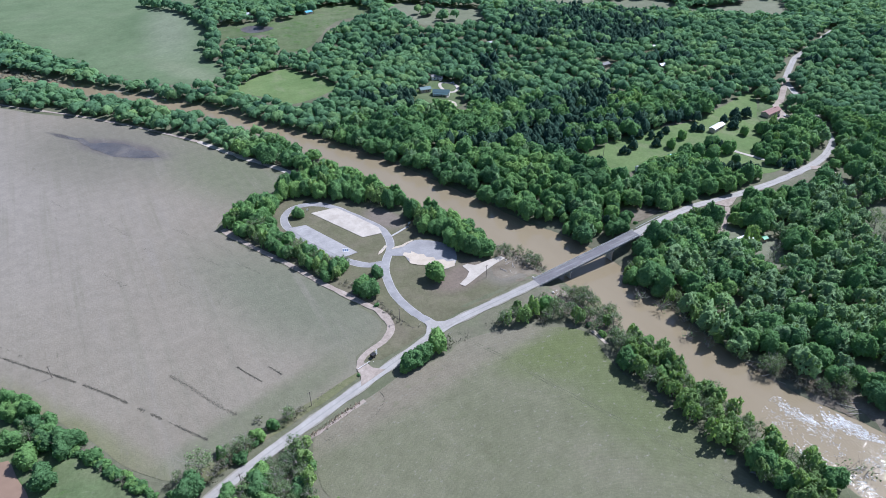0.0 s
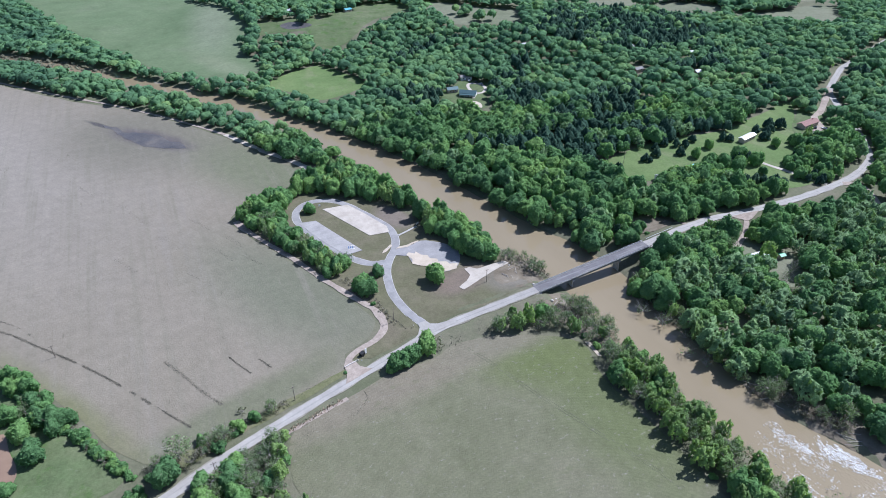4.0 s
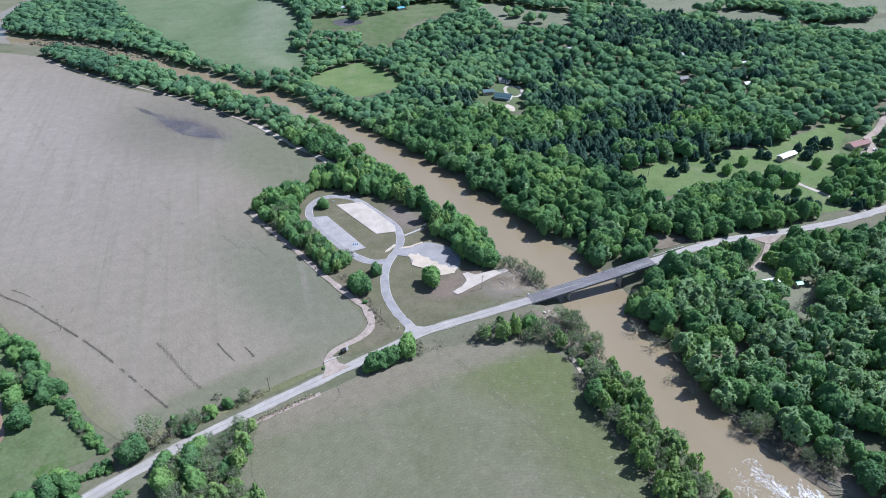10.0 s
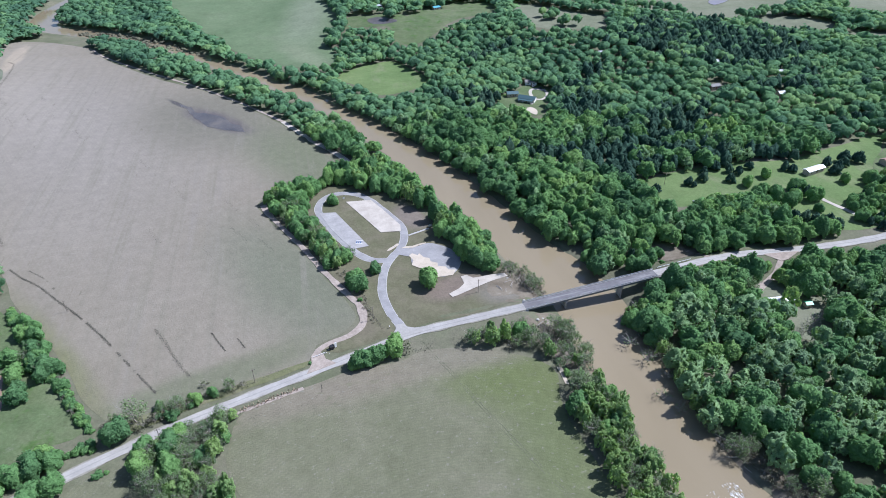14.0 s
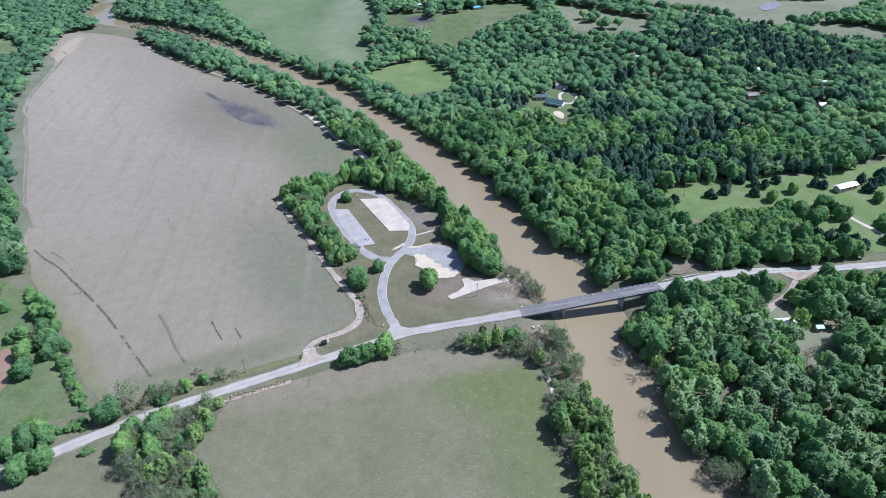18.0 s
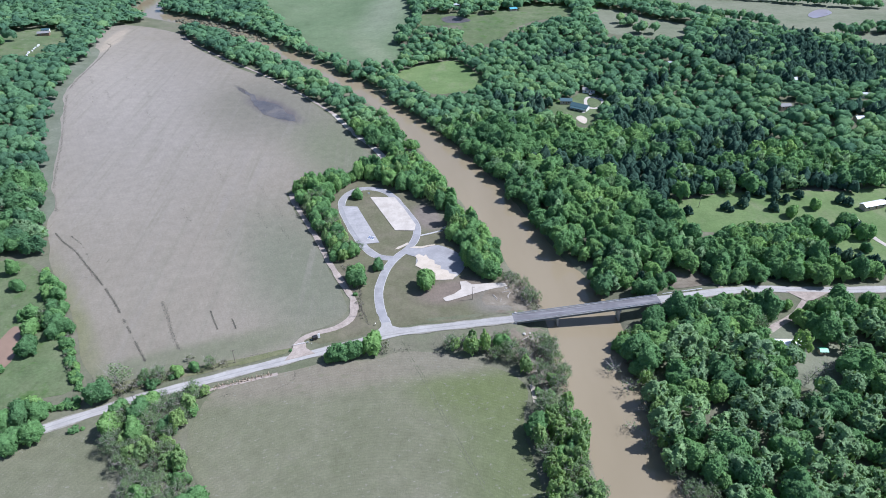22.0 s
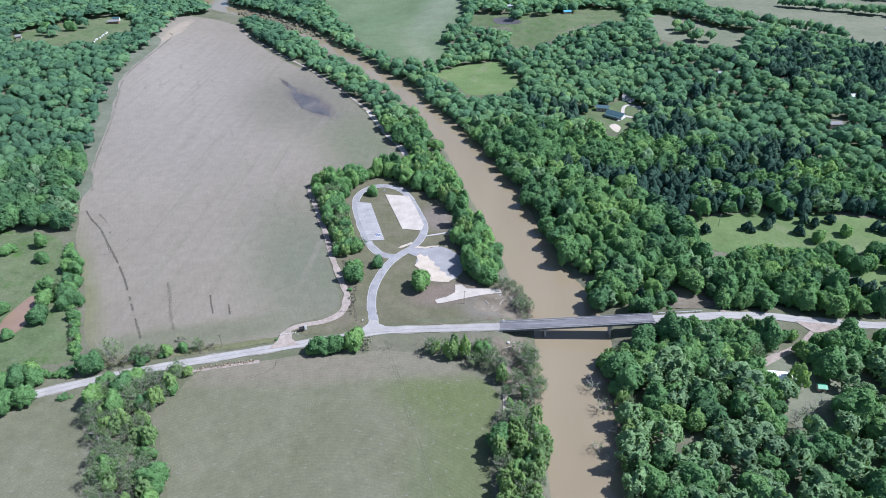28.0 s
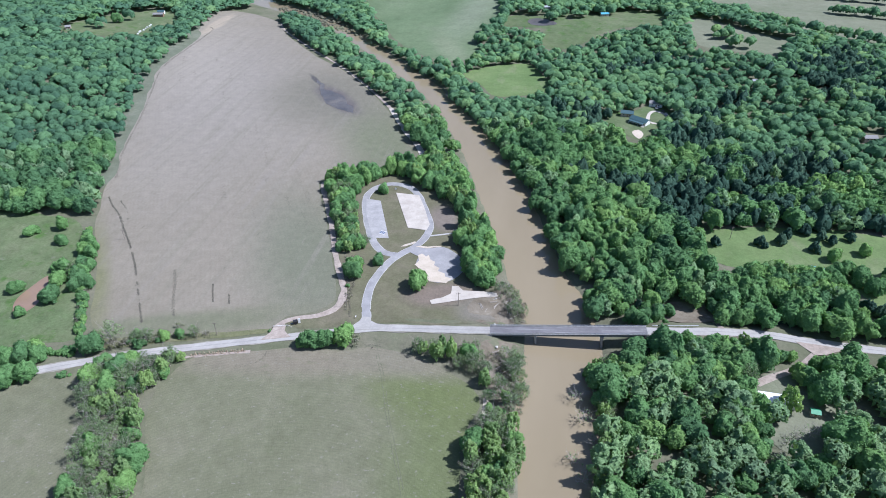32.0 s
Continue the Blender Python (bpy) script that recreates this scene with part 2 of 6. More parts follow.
M_PLANK = plain("brown_boards", (0.24, 0.16, 0.10), 0.8, vary=0.2, scale=3)
M_ROCK = plain("pale_limestone", (0.40, 0.38, 0.34), 0.9, vary=0.2, scale=1)
M_LINE = plain("white_road_paint", (0.75, 0.75, 0.73), 0.7, vary=0.1)
M_HAY = plain("dry_reed", (0.36, 0.28, 0.20), 0.95, vary=0.25, scale=2)


def foliage(name, dark, mid, light, per_object, translucent=0.28, relief=1.0):
    """Leaves: each clump of a tree differs a little and each tree differs from its neighbours."""
    m, nt, b = shader(name)
    nt.nodes.remove(b)
    isl = nt.nodes.new("ShaderNodeNewGeometry")
    if per_object:
        info = nt.nodes.new("ShaderNodeObjectInfo")
        tree_tone = info.outputs["Random"]
    else:
        at = nt.nodes.new("ShaderNodeAttribute")
        at.attribute_name = "tone"
        tree_tone = at.outputs["Fac"]
    col = ramp_node(nt, tree_tone, ((0.0, dark), (0.5, mid), (1.0, light)))
    leaf = ramp_node(nt, isl.outputs["Random Per Island"], ((0.0, GREY3(0.40)), (1.0, GREY3(0.60))))
    col = mix_node(nt, col, leaf, 0.6 * relief, "OVERLAY")
    grain = noise_node(nt, 0.95, 5, 0.85)
    col = mix_node(nt, col, ramp_node(nt, grain, ((0.3, GREY3(0.26)), (0.7, GREY3(0.74)))), 0.8 * relief, "OVERLAY")
    dif, tra, mx = nt.nodes.new("ShaderNodeBsdfDiffuse"), nt.nodes.new("ShaderNodeBsdfTranslucent"), nt.nodes.new("ShaderNodeMixShader")
    nt.links.new(col, dif.inputs[0])
    nt.links.new(mix_node(nt, col, (0.9, 1.0, 0.55), 1.0, "MULTIPLY"), tra.inputs[0])
    mx.inputs[0].default_value = translucent
    bp = nt.nodes.new("ShaderNodeBump")
    bp.inputs["Strength"].default_value, bp.inputs["Distance"].default_value = 0.8, 1.0
    nt.links.new(grain, bp.inputs["Height"])
    nt.links.new(bp.outputs[0], dif.inputs["Normal"])
    nt.links.new(dif.outputs[0], mx.inputs[1])
    nt.links.new(tra.outputs[0], mx.inputs[2])
    nt.links.new(mx.outputs[0], nt.nodes["Material Output"].inputs["Surface"])
    return m


GREENS = ((0.092, 0.186, 0.094), (0.156, 0.296, 0.116), (0.258, 0.408, 0.131))
M_LEAF = foliage("broad_leaves", (0.116, 0.226, 0.098), (0.160, 0.302, 0.112), (0.226, 0.376, 0.122), True)
# woodland greens for far trees, distance haze mixed in: bluer and duller
GREENS_HAZE = ((0.083, 0.167, 0.103), (0.141, 0.265, 0.130), (0.235, 0.365, 0.143))
M_LEAF_HAZE = foliage("hazed_leaves", *GREENS_HAZE, False, relief=0.65)
M_LEAF_WOODS = foliage("woodland_leaves", *GREENS, False, relief=0.65)
CEDARS = ((0.038, 0.074, 0.056), (0.052, 0.098, 0.068), (0.074, 0.126, 0.080))
M_CEDAR = foliage("cedar_needles", *CEDARS, True, 0.05)
M_CEDAR_WOODS = foliage("woodland_cedar", *CEDARS, False, 0.05)
GREYGREENS = ((0.187, 0.290, 0.164), (0.229, 0.356, 0.176), (0.266, 0.408, 0.180))
M_WILLOW = foliage("willow_leaves", (0.220, 0.330, 0.150), (0.275, 0.405, 0.165), (0.325, 0.462, 0.174), True, 0.42)
M_SPARSE = foliage("young_grey_green_leaves", (0.160, 0.220, 0.128), (0.196, 0.272, 0.142), (0.230, 0.320, 0.150), True)
GREYBROWNS = ((0.150, 0.145, 0.105), (0.185, 0.185, 0.130), (0.205, 0.230, 0.135))
M_SCRUB = foliage("scrub_twigs", *GREYBROWNS, True, 0.1)
M_SCRUB_FAR = foliage("flood_brush", *GREYBROWNS, False, 0.1)
M_SPARSE_WOODS = foliage("woodland_young_leaves", *GREYGREENS, False)


def water_material():
    m, nt, b = shader("muddy_water")
    nt.links.new(ramp_node(nt, noise_node(nt, 0.02, 4, 0.6, (1.0, 0.3, 1)), ((0.3, (0.220, 0.180, 0.114)), (0.7, (0.256, 0.212, 0.140)))), b.inputs["Base Color"])
    b.inputs["Roughness"].default_value = 0.10
    b.inputs["Specular IOR Level"].default_value = 0.3
    # riffles where the river shallows to the south, calm water elsewhere
    geo, sep = nt.nodes.new("ShaderNodeNewGeometry"), nt.nodes.new("ShaderNodeSeparateXYZ")
    nt.links.new(geo.outputs["Position"], sep.inputs[0])
    mr = nt.nodes.new("ShaderNodeMapRange")
    mr.inputs["From Min"].default_value, mr.inputs["From Max"].default_value = -92, -140
    mr.inputs["To Min"].default_value, mr.inputs["To Max"].default_value = 0.03, 0.32
    nt.links.new(sep.outputs[1], mr.inputs["Value"])
    reach = ramp_node(nt, noise_node(nt, 0.07, 4, 0.6, (1.4, 0.5, 1), 10), ((0.38, GREY3(0.10)), (0.62, GREY3(1.0))))
    mul = nt.nodes.new("ShaderNodeMath")
    mul.operation = "MULTIPLY"
    nt.links.new(mr.outputs[0], mul.inputs[0])
    nt.links.new(reach, mul.inputs[1])
    bp = nt.nodes.new("ShaderNodeBump")
    bp.inputs["Distance"].default_value = 0.45
    nt.links.new(mul.outputs[0], bp.inputs["Strength"])
    nt.links.new(noise_node(nt, 1.1, 3, 0.6, (1.0, 0.6, 1)), bp.inputs["Height"])
    nt.links.new(bp.outputs[0], b.inputs["Normal"])
    return m


M_WATER = water_material()
M_POND = plain("reddish_pond_water", (0.24, 0.165, 0.115), 0.12, vary=0.12, scale=0.08)


# ---- mesh helpers ----
def mesh_np(name, verts, faces, material, soft=False):
    """A mesh from an array of places and an array of triangles or quads."""
    verts, faces = np.asarray(verts, np.float32), np.asarray(faces, np.int32)
    me = bpy.data.meshes.new(name)
    n, k = faces.shape
    me.vertices.add(len(verts))
    me.vertices.foreach_set("co", verts.ravel())
    me.loops.add(n * k)
    me.loops.foreach_set("vertex_index", faces.ravel())
    me.polygons.add(n)
    me.polygons.foreach_set("loop_start", np.arange(0, n * k, k, dtype=np.int32))
    me.polygons.foreach_set("use_smooth", np.full(n, soft, bool))
    me.update(calc_edges=True)
    me.materials.append(material)
    return me


def bm_mesh(name, bm, material):
    me = bpy.data.meshes.new(name)
    bmesh.ops.recalc_face_normals(bm, faces=bm.faces)
    bm.to_mesh(me)
    bm.free()
    me.materials.append(material)
    return me


def part(name, bm, material, parent, label=""):
    ob = new(name, bm_mesh(name, bm, material))
    ob.parent = parent
    if label:
        tagged(ob, label=label)
    return ob


def box(bm, x0, x1, y0, y1, z0, z1, bevel=0.0):
    r = bmesh.ops.create_cube(bm, size=1, matrix=Matrix.Translation(((x0 + x1) / 2, (y0 + y1) / 2, (z0 + z1) / 2)) @ Matrix.Diagonal((x1 - x0, y1 - y0, z1 - z0, 1)))
    if bevel:
        vs = set(r["verts"])
        bmesh.ops.bevel(bm, geom=[e for e in bm.edges if e.verts[0] in vs and e.verts[1] in vs], offset=bevel, segments=1, affect="EDGES")
    return bm


def box_bm(*a, **k):
    return box(bmesh.new(), *a, **k)


def tube(bm, a, b, r0, r1, n=6):
    """A tapered round bar from a to b."""
    a, b = Vector(a), Vector(b)
    q = (b - a).to_track_quat("Z", "Y")
    rings = []
    for p, r in ((a, r0), (b, r1)):
        rings.append([bm.verts.new(p + q @ Vector((r * math.cos(i * math.tau / n), r * math.sin(i * math.tau / n), 0))) for i in range(n)])
    for i in range(n):
        bm.faces.new((rings[0][i], rings[0][(i + 1) % n], rings[1][(i + 1) % n], rings[1][i]))
    bm.faces.new(rings[0][::-1])
    bm.faces.new(rings[1])
    return bm


def spline(pts, step, closed=False):
    """Catmull-Rom through the points, sampled about every step metres."""
    p = np.asarray(pts, float)
    n = len(p)
    out = []
    for i in range(n if closed else n - 1):
        a, b, c, d = (p[(i + k) % n] if closed else p[min(max(i + k, 0), n - 1)] for k in (-1, 0, 1, 2))
        m = max(1, int(np.linalg.norm(c - b) / step))
        t = np.linspace(0, 1, m, endpoint=False)[:, None]
        out.append(0.5 * (2 * b + (c - a) * t + (2 * a - 5 * b + 4 * c - d) * t * t + (3 * b - a - 3 * c + d) * t ** 3))
    if not closed:
        out.append(p[-1:])
    return np.concatenate(out)


def inside(x, y, poly):
    """Which of the points lie in the polygon."""
    poly = np.asarray(poly, float)
    x, y = np.asarray(x, float), np.asarray(y, float)
    r = np.zeros(x.shape, bool)
    for (x0, y0), (x1, y1) in zip(poly, np.roll(poly, -1, 0)):
        c = (y0 > y) != (y1 > y)
        r ^= c & (x < (x1 - x0) * (y - y0) / (y1 - y0 + 1e-12) + x0)
    return r


def near(x, y, line):
    """Distance to the samples of a line, and which sample is nearest."""
    x, y = np.ravel(x), np.ravel(y)
    best, who = np.full(x.shape, 1e9), np.zeros(x.shape, int)
    for i, q in enumerate(line):
        d = (x - q[0]) ** 2 + (y - q[1]) ** 2
        m = d < best
        best[m], who[m] = d[m], i
    return np.sqrt(best), who


def smooth(a, b, v):
    t = np.clip((v - a) / (b - a), 0, 1)
    return t * t * (3 - 2 * t)


# ---- the lie of the land ----
KNOTS = np.array([(-40, 0, 0), (-150, 100, 0), (-85, 300, 0), (-270, 590, 0), (-150, 450, 0), (-300, 200, 2), (-400, 330, 14), (-410, 536, 17),
                  (-560, 450, 22), (-230, -60, 0), (20, -100, 0), (0, 200, 0), (40, 60, 0), (5, 394, 3), (85, 627, 16), (-60, 560, 2)], float)
KNOTS_EAST = np.array([(-150, 800, 6), (130, -30, 1), (180, -26, 3), (170, 80, 6), (215, 10, 7), (280, 70, 15), (235, 107, 13), (180, 280, 6), (396, 247, 20),
                       (360, 32, 11), (300, -60, 8), (60, 400, 5), (120, 170, 4), (350, 450, 18), (700, 300, 22), (600, 700, 18), (300, 800, 16)], float)
KNOTS = np.concatenate([KNOTS, KNOTS_EAST])
WATER_Z = -0.7
RIVER = spline([(130, -420, 20), (112, -250, 20), (107, -163, 19), (97, -116, 15), (95, -80, 15), (95, -40, 17), (98, 0, 18), (95, 30, 17), (85, 57, 16), (77, 91, 15.5),
                (66, 131, 16), (57, 162, 16), (38, 222, 14), (14, 278, 11.5), (-8, 325, 10), (-31, 368, 10), (-61, 409, 10), (-115, 487, 10), (-160, 550, 11),
                (-205, 602, 11), (-268, 650, 13), (-330, 700, 16), (-350, 760, 16), (-340, 850, 16), (-300, 1000, 16)], 4)
ROAD = spline([(-420, -160, 0.4), (-260, -100, 0.4), (-147, -49.5, 0.4), (-125, -40, 0.4), (-104, -31.7, 0.4), (-58, -17.3, 0.5), (-13, -4.4, 0.9), (4, 0.5, 1.2), (32, 2.2, 2.4),
               (62, 3.1, 4.2), (100, 4.6, 7.3), (137, 6.0, 10.0), (173, 9.6, 10.6), (197, 10.6, 10.0), (216, 9.0, 9.2), (261, 6.0, 9.8), (296, 6.9, 10.6), (325, 11, 11),
               (354, 22, 11.3), (367, 33, 11.6), (396, 64, 12.5), (434, 114, 15), (453, 130, 16), (497, 154, 18), (518, 162, 19), (640, 200, 21)], 3)
BRIDGE_A, BRIDGE_B = 62.0, 137.0


def land(x, y):
    """Height of the ground: hills, the river's bed and the road's banks."""
    shape = np.shape(x)
    x, y = np.ravel(np.asarray(x, float)), np.ravel(np.asarray(y, float))
    d2 = (x[:, None] - KNOTS[:, 0]) ** 2 + (y[:, None] - KNOTS[:, 1]) ** 2
    w = np.exp(-d2 / 8100) + 1e-5 / (1 + d2 / 1e4)
    h = (w * KNOTS[:, 2]).sum(1) / w.sum(1)
    dr, k = near(x, y, RIVER)
    d = dr - RIVER[k, 2]
    h = h * smooth(0, 30, d) + 0.35 * (1 - smooth(0, 30, d))
    dm, j = near(x, y, ROAD)
    rx, rz = ROAD[j, 0], ROAD[j, 2]
    span = np.minimum(smooth(BRIDGE_A - 1, BRIDGE_A + 7, rx), 1 - smooth(BRIDGE_B - 9, BRIDGE_B + 1, rx))
    f = (1 - smooth(4.2, 15, dm)) * (1 - span)
    h = h * (1 - f) + (rz - 0.25) * f
    h = h * smooth(-5, 4, d) + -3.0 * (1 - smooth(-5, 4, d))
    return h.reshape(shape)


def axis_steps(a, b, step, far):
    core = np.arange(a, b + step / 2, step)
    grow, out = step, [b]
    lo = [a]
    while out[-1] < far:
        grow *= 1.35
        out.append(out[-1] + grow)
        lo.append(lo[-1] - grow)
    return np.concatenate([np.array(lo[1:])[::-1], core, out[1:]])


GX, GY = axis_steps(-560, 560, 4.5, 4200), axis_steps(-184, 760, 4.5, 4400)
GXX, GYY = np.meshgrid(GX, GY, indexing="ij")
GZ = land(GXX, GYY)
GZ += 0.12 * np.array([noise.noise((a * 0.11, b * 0.11, 0)) for a, b in zip(GXX.ravel(), GYY.ravel())]).reshape(GZ.shape)


def ground_z(x, y):
    """Height on the ground's own sheet."""
    x, y = np.asarray(x, float), np.asarray(y, float)
    i = np.clip(np.searchsorted(GX, x) - 1, 0, len(GX) - 2)
    j = np.clip(np.searchsorted(GY, y) - 1, 0, len(GY) - 2)
    u, v = (x - GX[i]) / (GX[i + 1] - GX[i]), (y - GY[j]) / (GY[j + 1] - GY[j])
    return (GZ[i, j] * (1 - u) + GZ[i + 1, j] * u) * (1 - v) + (GZ[i, j + 1] * (1 - u) + GZ[i + 1, j + 1] * u) * v


def sheet():
    nx, ny = len(GX), len(GY)
    idx = np.arange(nx * ny).reshape(nx, ny)
    quads = np.stack([idx[:-1, :-1], idx[1:, :-1], idx[1:, 1:], idx[:-1, 1:]], -1).reshape(-1, 4)
    me = mesh_np("ground", np.stack([GXX, GYY, GZ], -1).reshape(-1, 3), quads, M_GROUND)
    me.polygons.foreach_set("use_smooth", np.ones(len(quads), bool))
    return tagged(new("ground", me), "rough grassy valley ground with bare brown soil", "ground", kind="structure")


sheet()


def patch(name, outline, material, label, category="field", lift=0.12, edge=1.2, grid=8.0, seed=1, kind="structure"):
    """A draped piece of ground cover with an uneven edge."""
    b = spline(outline, 3.0 if edge < 1 else 5.0, True)
    for i, q in enumerate(b):
        q[0] += edge * noise.noise((q[0] * 0.08, q[1] * 0.08, seed * 3.1))
        q[1] += edge * noise.noise((q[0] * 0.08, q[1] * 0.08, seed * 7.7 + 40))
    lo, hi = b.min(0), b.max(0)
    xx, yy = np.meshgrid(np.arange(lo[0], hi[0], grid), np.arange(lo[1], hi[1], grid))
    xx, yy = xx.ravel(), yy.ravel()
    ok = inside(xx, yy, b)
    pts = [Vector(q[:2]) for q in b] + [Vector(q) for q in zip(xx[ok], yy[ok])]
    n = len(b)
    vs, _, fs, *_ = geo_cdt(pts, [], [list(range(n))], 1, 1e-4)
    v = np.array([(q.x, q.y) for q in vs])
    z = ground_z(v[:, 0], v[:, 1]) + lift
    me = bpy.data.meshes.new(name)
    me.from_pydata(np.column_stack([v, z]).tolist(), [], [list(f) for f in fs])
    me.materials.append(material)
    for p in me.polygons:
        p.use_smooth = True
    return tagged(new(name, me), label, category, kind=kind)


from mathutils.geometry import delaunay_2d_cdt as geo_cdt


def ribbon(name, line, width, material, label, category="road", lift=0.2, own_z=False, skirt=0.35, step=2.5, wobble=0.0, kind="structure"):
    """A paved or worn way along a line, crowned, with sides that go into the ground."""
    s = spline(line, step)
    t = np.gradient(s[:, :2], axis=0)
    t /= np.linalg.norm(t, axis=1)[:, None] + 1e-9
    nrm = np.stack([-t[:, 1], t[:, 0]], 1)
    w = np.array([width * (1 + wobble * noise.noise((i * 0.35, width, 3))) / 2 for i in range(len(s))])
    rows = []
    for k, dz in ((-1, -skirt), (-1, 0), (0, 0.02), (1, 0), (1, -skirt)):
        q = s[:, :2] + nrm * (w * k)[:, None]
        z = (s[:, 2] if own_z else ground_z(q[:, 0], q[:, 1]) + lift) + dz
        rows.append(np.column_stack([q, z]))
    v = np.stack(rows, 1).reshape(-1, 3)
    idx = np.arange(len(s) * 5).reshape(len(s), 5)
    f = np.stack([idx[:-1, :-1], idx[:-1, 1:], idx[1:, 1:], idx[1:, :-1]], -1).reshape(-1, 4)[:, ::-1]
    return tagged(new(name, mesh_np(name, v, f, material)), label, category, kind=kind)


# ---- water ----
def river():
    t = np.gradient(RIVER[:, :2], axis=0)
    t /= np.linalg.norm(t, axis=1)[:, None]
    nrm = np.stack([-t[:, 1], t[:, 0]], 1)
    ks = np.linspace(-1, 1, 7)
    v = np.stack([np.column_stack([RIVER[:, :2] + nrm * ((RIVER[:, 2] + 5) * k)[:, None], np.full(len(RIVER), WATER_Z)]) for k in ks], 1).reshape(-1, 3)
    idx = np.arange(len(RIVER) * 7).reshape(-1, 7)
    f = np.stack([idx[:-1, :-1], idx[:-1, 1:], idx[1:, 1:], idx[1:, :-1]], -1).reshape(-1, 4)[:, ::-1]
    return tagged(new("water", mesh_np("water", v, f, M_WATER)), "muddy brown river, smooth upstream and rippled downstream", "river", kind="structure")


river()

# ---- fields ----
WEST_FIELD = [(-136, -21), (-166, 29), (-193, 69), (-215, 114), (-232, 151), (-277, 239), (-306, 323), (-334, 401), (-338, 448), (-351, 590), (-315, 612), (-259, 578), (-232, 528),
              (-170, 448), (-117, 391), (-54, 296), (-30, 241), (-10, 196), (-23, 184), (-47, 177), (-70, 159), (-69, 142), (-49, 95), (-33, 53), (-25, 32), (-23, 20), (-30, 10), (-44, 4),
              (-49, -8), (-68, -13), (-86, -18), (-107, -22)]
SOUTH_FIELD = [(-76, -30), (-51, -23), (-33, -18), (-10, -17), (6, -12), (23, -15), (41, -22), (57, -33), (61, -44), (56, -60), (57, -82), (58, -99), (58, -122), (57, -150), (56, -186),
               (-30, -186), (-60, -110), (-72, -86), (-82, -66), (-84, -50)]
patch("field_west", WEST_FIELD, M_FIELD, "wide grey tan cropped field with faint rows", seed=1)
patch("field_south", SOUTH_FIELD, M_SOUTH, "grey green hay field with faint mowing lines", seed=2)
patch("field_margin", [(-222, 118), (-242, 152), (-262, 176), (-288, 245), (-304, 294), (-320, 348), (-328, 414), (-332, 470), (-336, 520), (-326, 494), (-314, 470), (-306, 416), (-298, 351), (-283, 302), (-262, 241), (-240, 177), (-224, 145)], M_MARGIN, "strip of rank grey green grass along the woods", lift=0.2, edge=1.8, seed=50)
patch("roadside_grass", [(-131, -34), (-104, -25), (-86, -20.5), (-68, -15.5), (-51, -10.5), (-47, -6), (-66, -10.5), (-88, -15), (-108, -19), (-132, -27)], M_VERGE, "yellow green grass verge beside the road", "verge", lift=0.17, edge=0.9, seed=52)
patch("wet_hollow", [(-141, 367), (-134, 357), (-124, 342), (-107, 328), (-90, 304), (-79, 283), (-88, 286), (-103, 295), (-114, 306), (-123, 324), (-132, 345)], M_WET, "wet dark hollow in the field with standing water", "puddle", lift=0.2, edge=4.0, seed=51)
patch("field_southwest", [(-121, -49), (-114, -68), (-100, -92), (-92, -112), (-75, -145), (-140, -170), (-260, -140), (-240, -98), (-155, -60)], M_SOUTH, "grey green pasture beside a wooded creek", seed=3)
PASTURE_WEST = [(-275, 78), (-232, 82), (-207, 76), (-178, 33), (-142, -20), (-159, -33), (-200, -50), (-300, -80), (-330, 0)]
patch("pasture_west", PASTURE_WEST, M_PASTURE, "bright green pasture with a muddy pond", seed=4)
patch("pond_water", [(-193, -3), (-193, 12), (-191, 21), (-186, 20), (-183, 9), (-179.5, -6), (-185, -14)], M_POND, "small muddy brown pond", "pond", lift=0.22, seed=5, edge=0.8)
MID_FIELD = [(5, 392), (31, 420), (66, 432), (75, 420), (93, 369), (85, 345), (43, 333), (25, 363)]
FAR_FIELD = [(-260, 1000), (-200, 800), (-172, 705), (-103, 540), (-54, 461), (-12, 434), (13, 454), (12, 507), (28, 556), (42, 609), (42, 690), (60, 800), (80, 1000)]
FIELD_N = [(109, 570), (174, 625), (236, 619), (227, 561), (174, 547), (115, 488), (86, 487), (83, 529)]
FIELD_NE = [(258, 598), (278, 590), (311, 541), (351, 500), (328, 451), (279, 456), (249, 474), (249, 522)]
FIELD_FAR = [(294, 716), (343, 645), (366, 566), (412, 524), (439, 495), (520, 440), (700, 560), (700, 800), (414, 800)]
FIELD_E_NEAR = [(500, 440), (545, 440), (580, 395), (558, 358), (518, 392)]
FIELD_E_STRIP = [(553, 352), (590, 320), (614, 286), (652, 268), (715, 318), (672, 340), (640, 330), (612, 337)]
FIELD_E_FAR = [(672, 410), (640, 450), (700, 560), (900, 480), (920, 320), (774, 338), (690, 366)]
EAST_CLEAR = [(181, 104), (205, 111), (253, 112), (299, 105), (362, 118), (391, 123), (376, 104), (340, 74), (330, 50), (300, 20), (274, 16), (256, 30), (250, 50), (233, 66), (201, 68), (184, 74), (179, 90)]
NW_CLEAR = [(-472, 446), (-472, 480), (-443, 534), (-405, 566), (-362, 528), (-372, 447), (-436, 436)]
patch("meadow_north", MID_FIELD, M_LUSH, "small bright green meadow enclosed by woods", seed=6)
patch("field_north_far", FAR_FIELD, M_PALE, "large smooth green field beyond the river", seed=7)
patch("field_north_house", FIELD_N, M_PASTURE, "green pasture beside farm houses", seed=8)
patch("field_northeast", FIELD_NE, M_PASTURE_DRY, "pale dry field between tree lines", seed=9)
patch("field_northeast_far", FIELD_FAR, M_PASTURE_DRY, "pale green open field far away", seed=10)
patch("field_east_near", FIELD_E_NEAR, M_PASTURE_DRY, "pale field between far tree lines", seed=61)
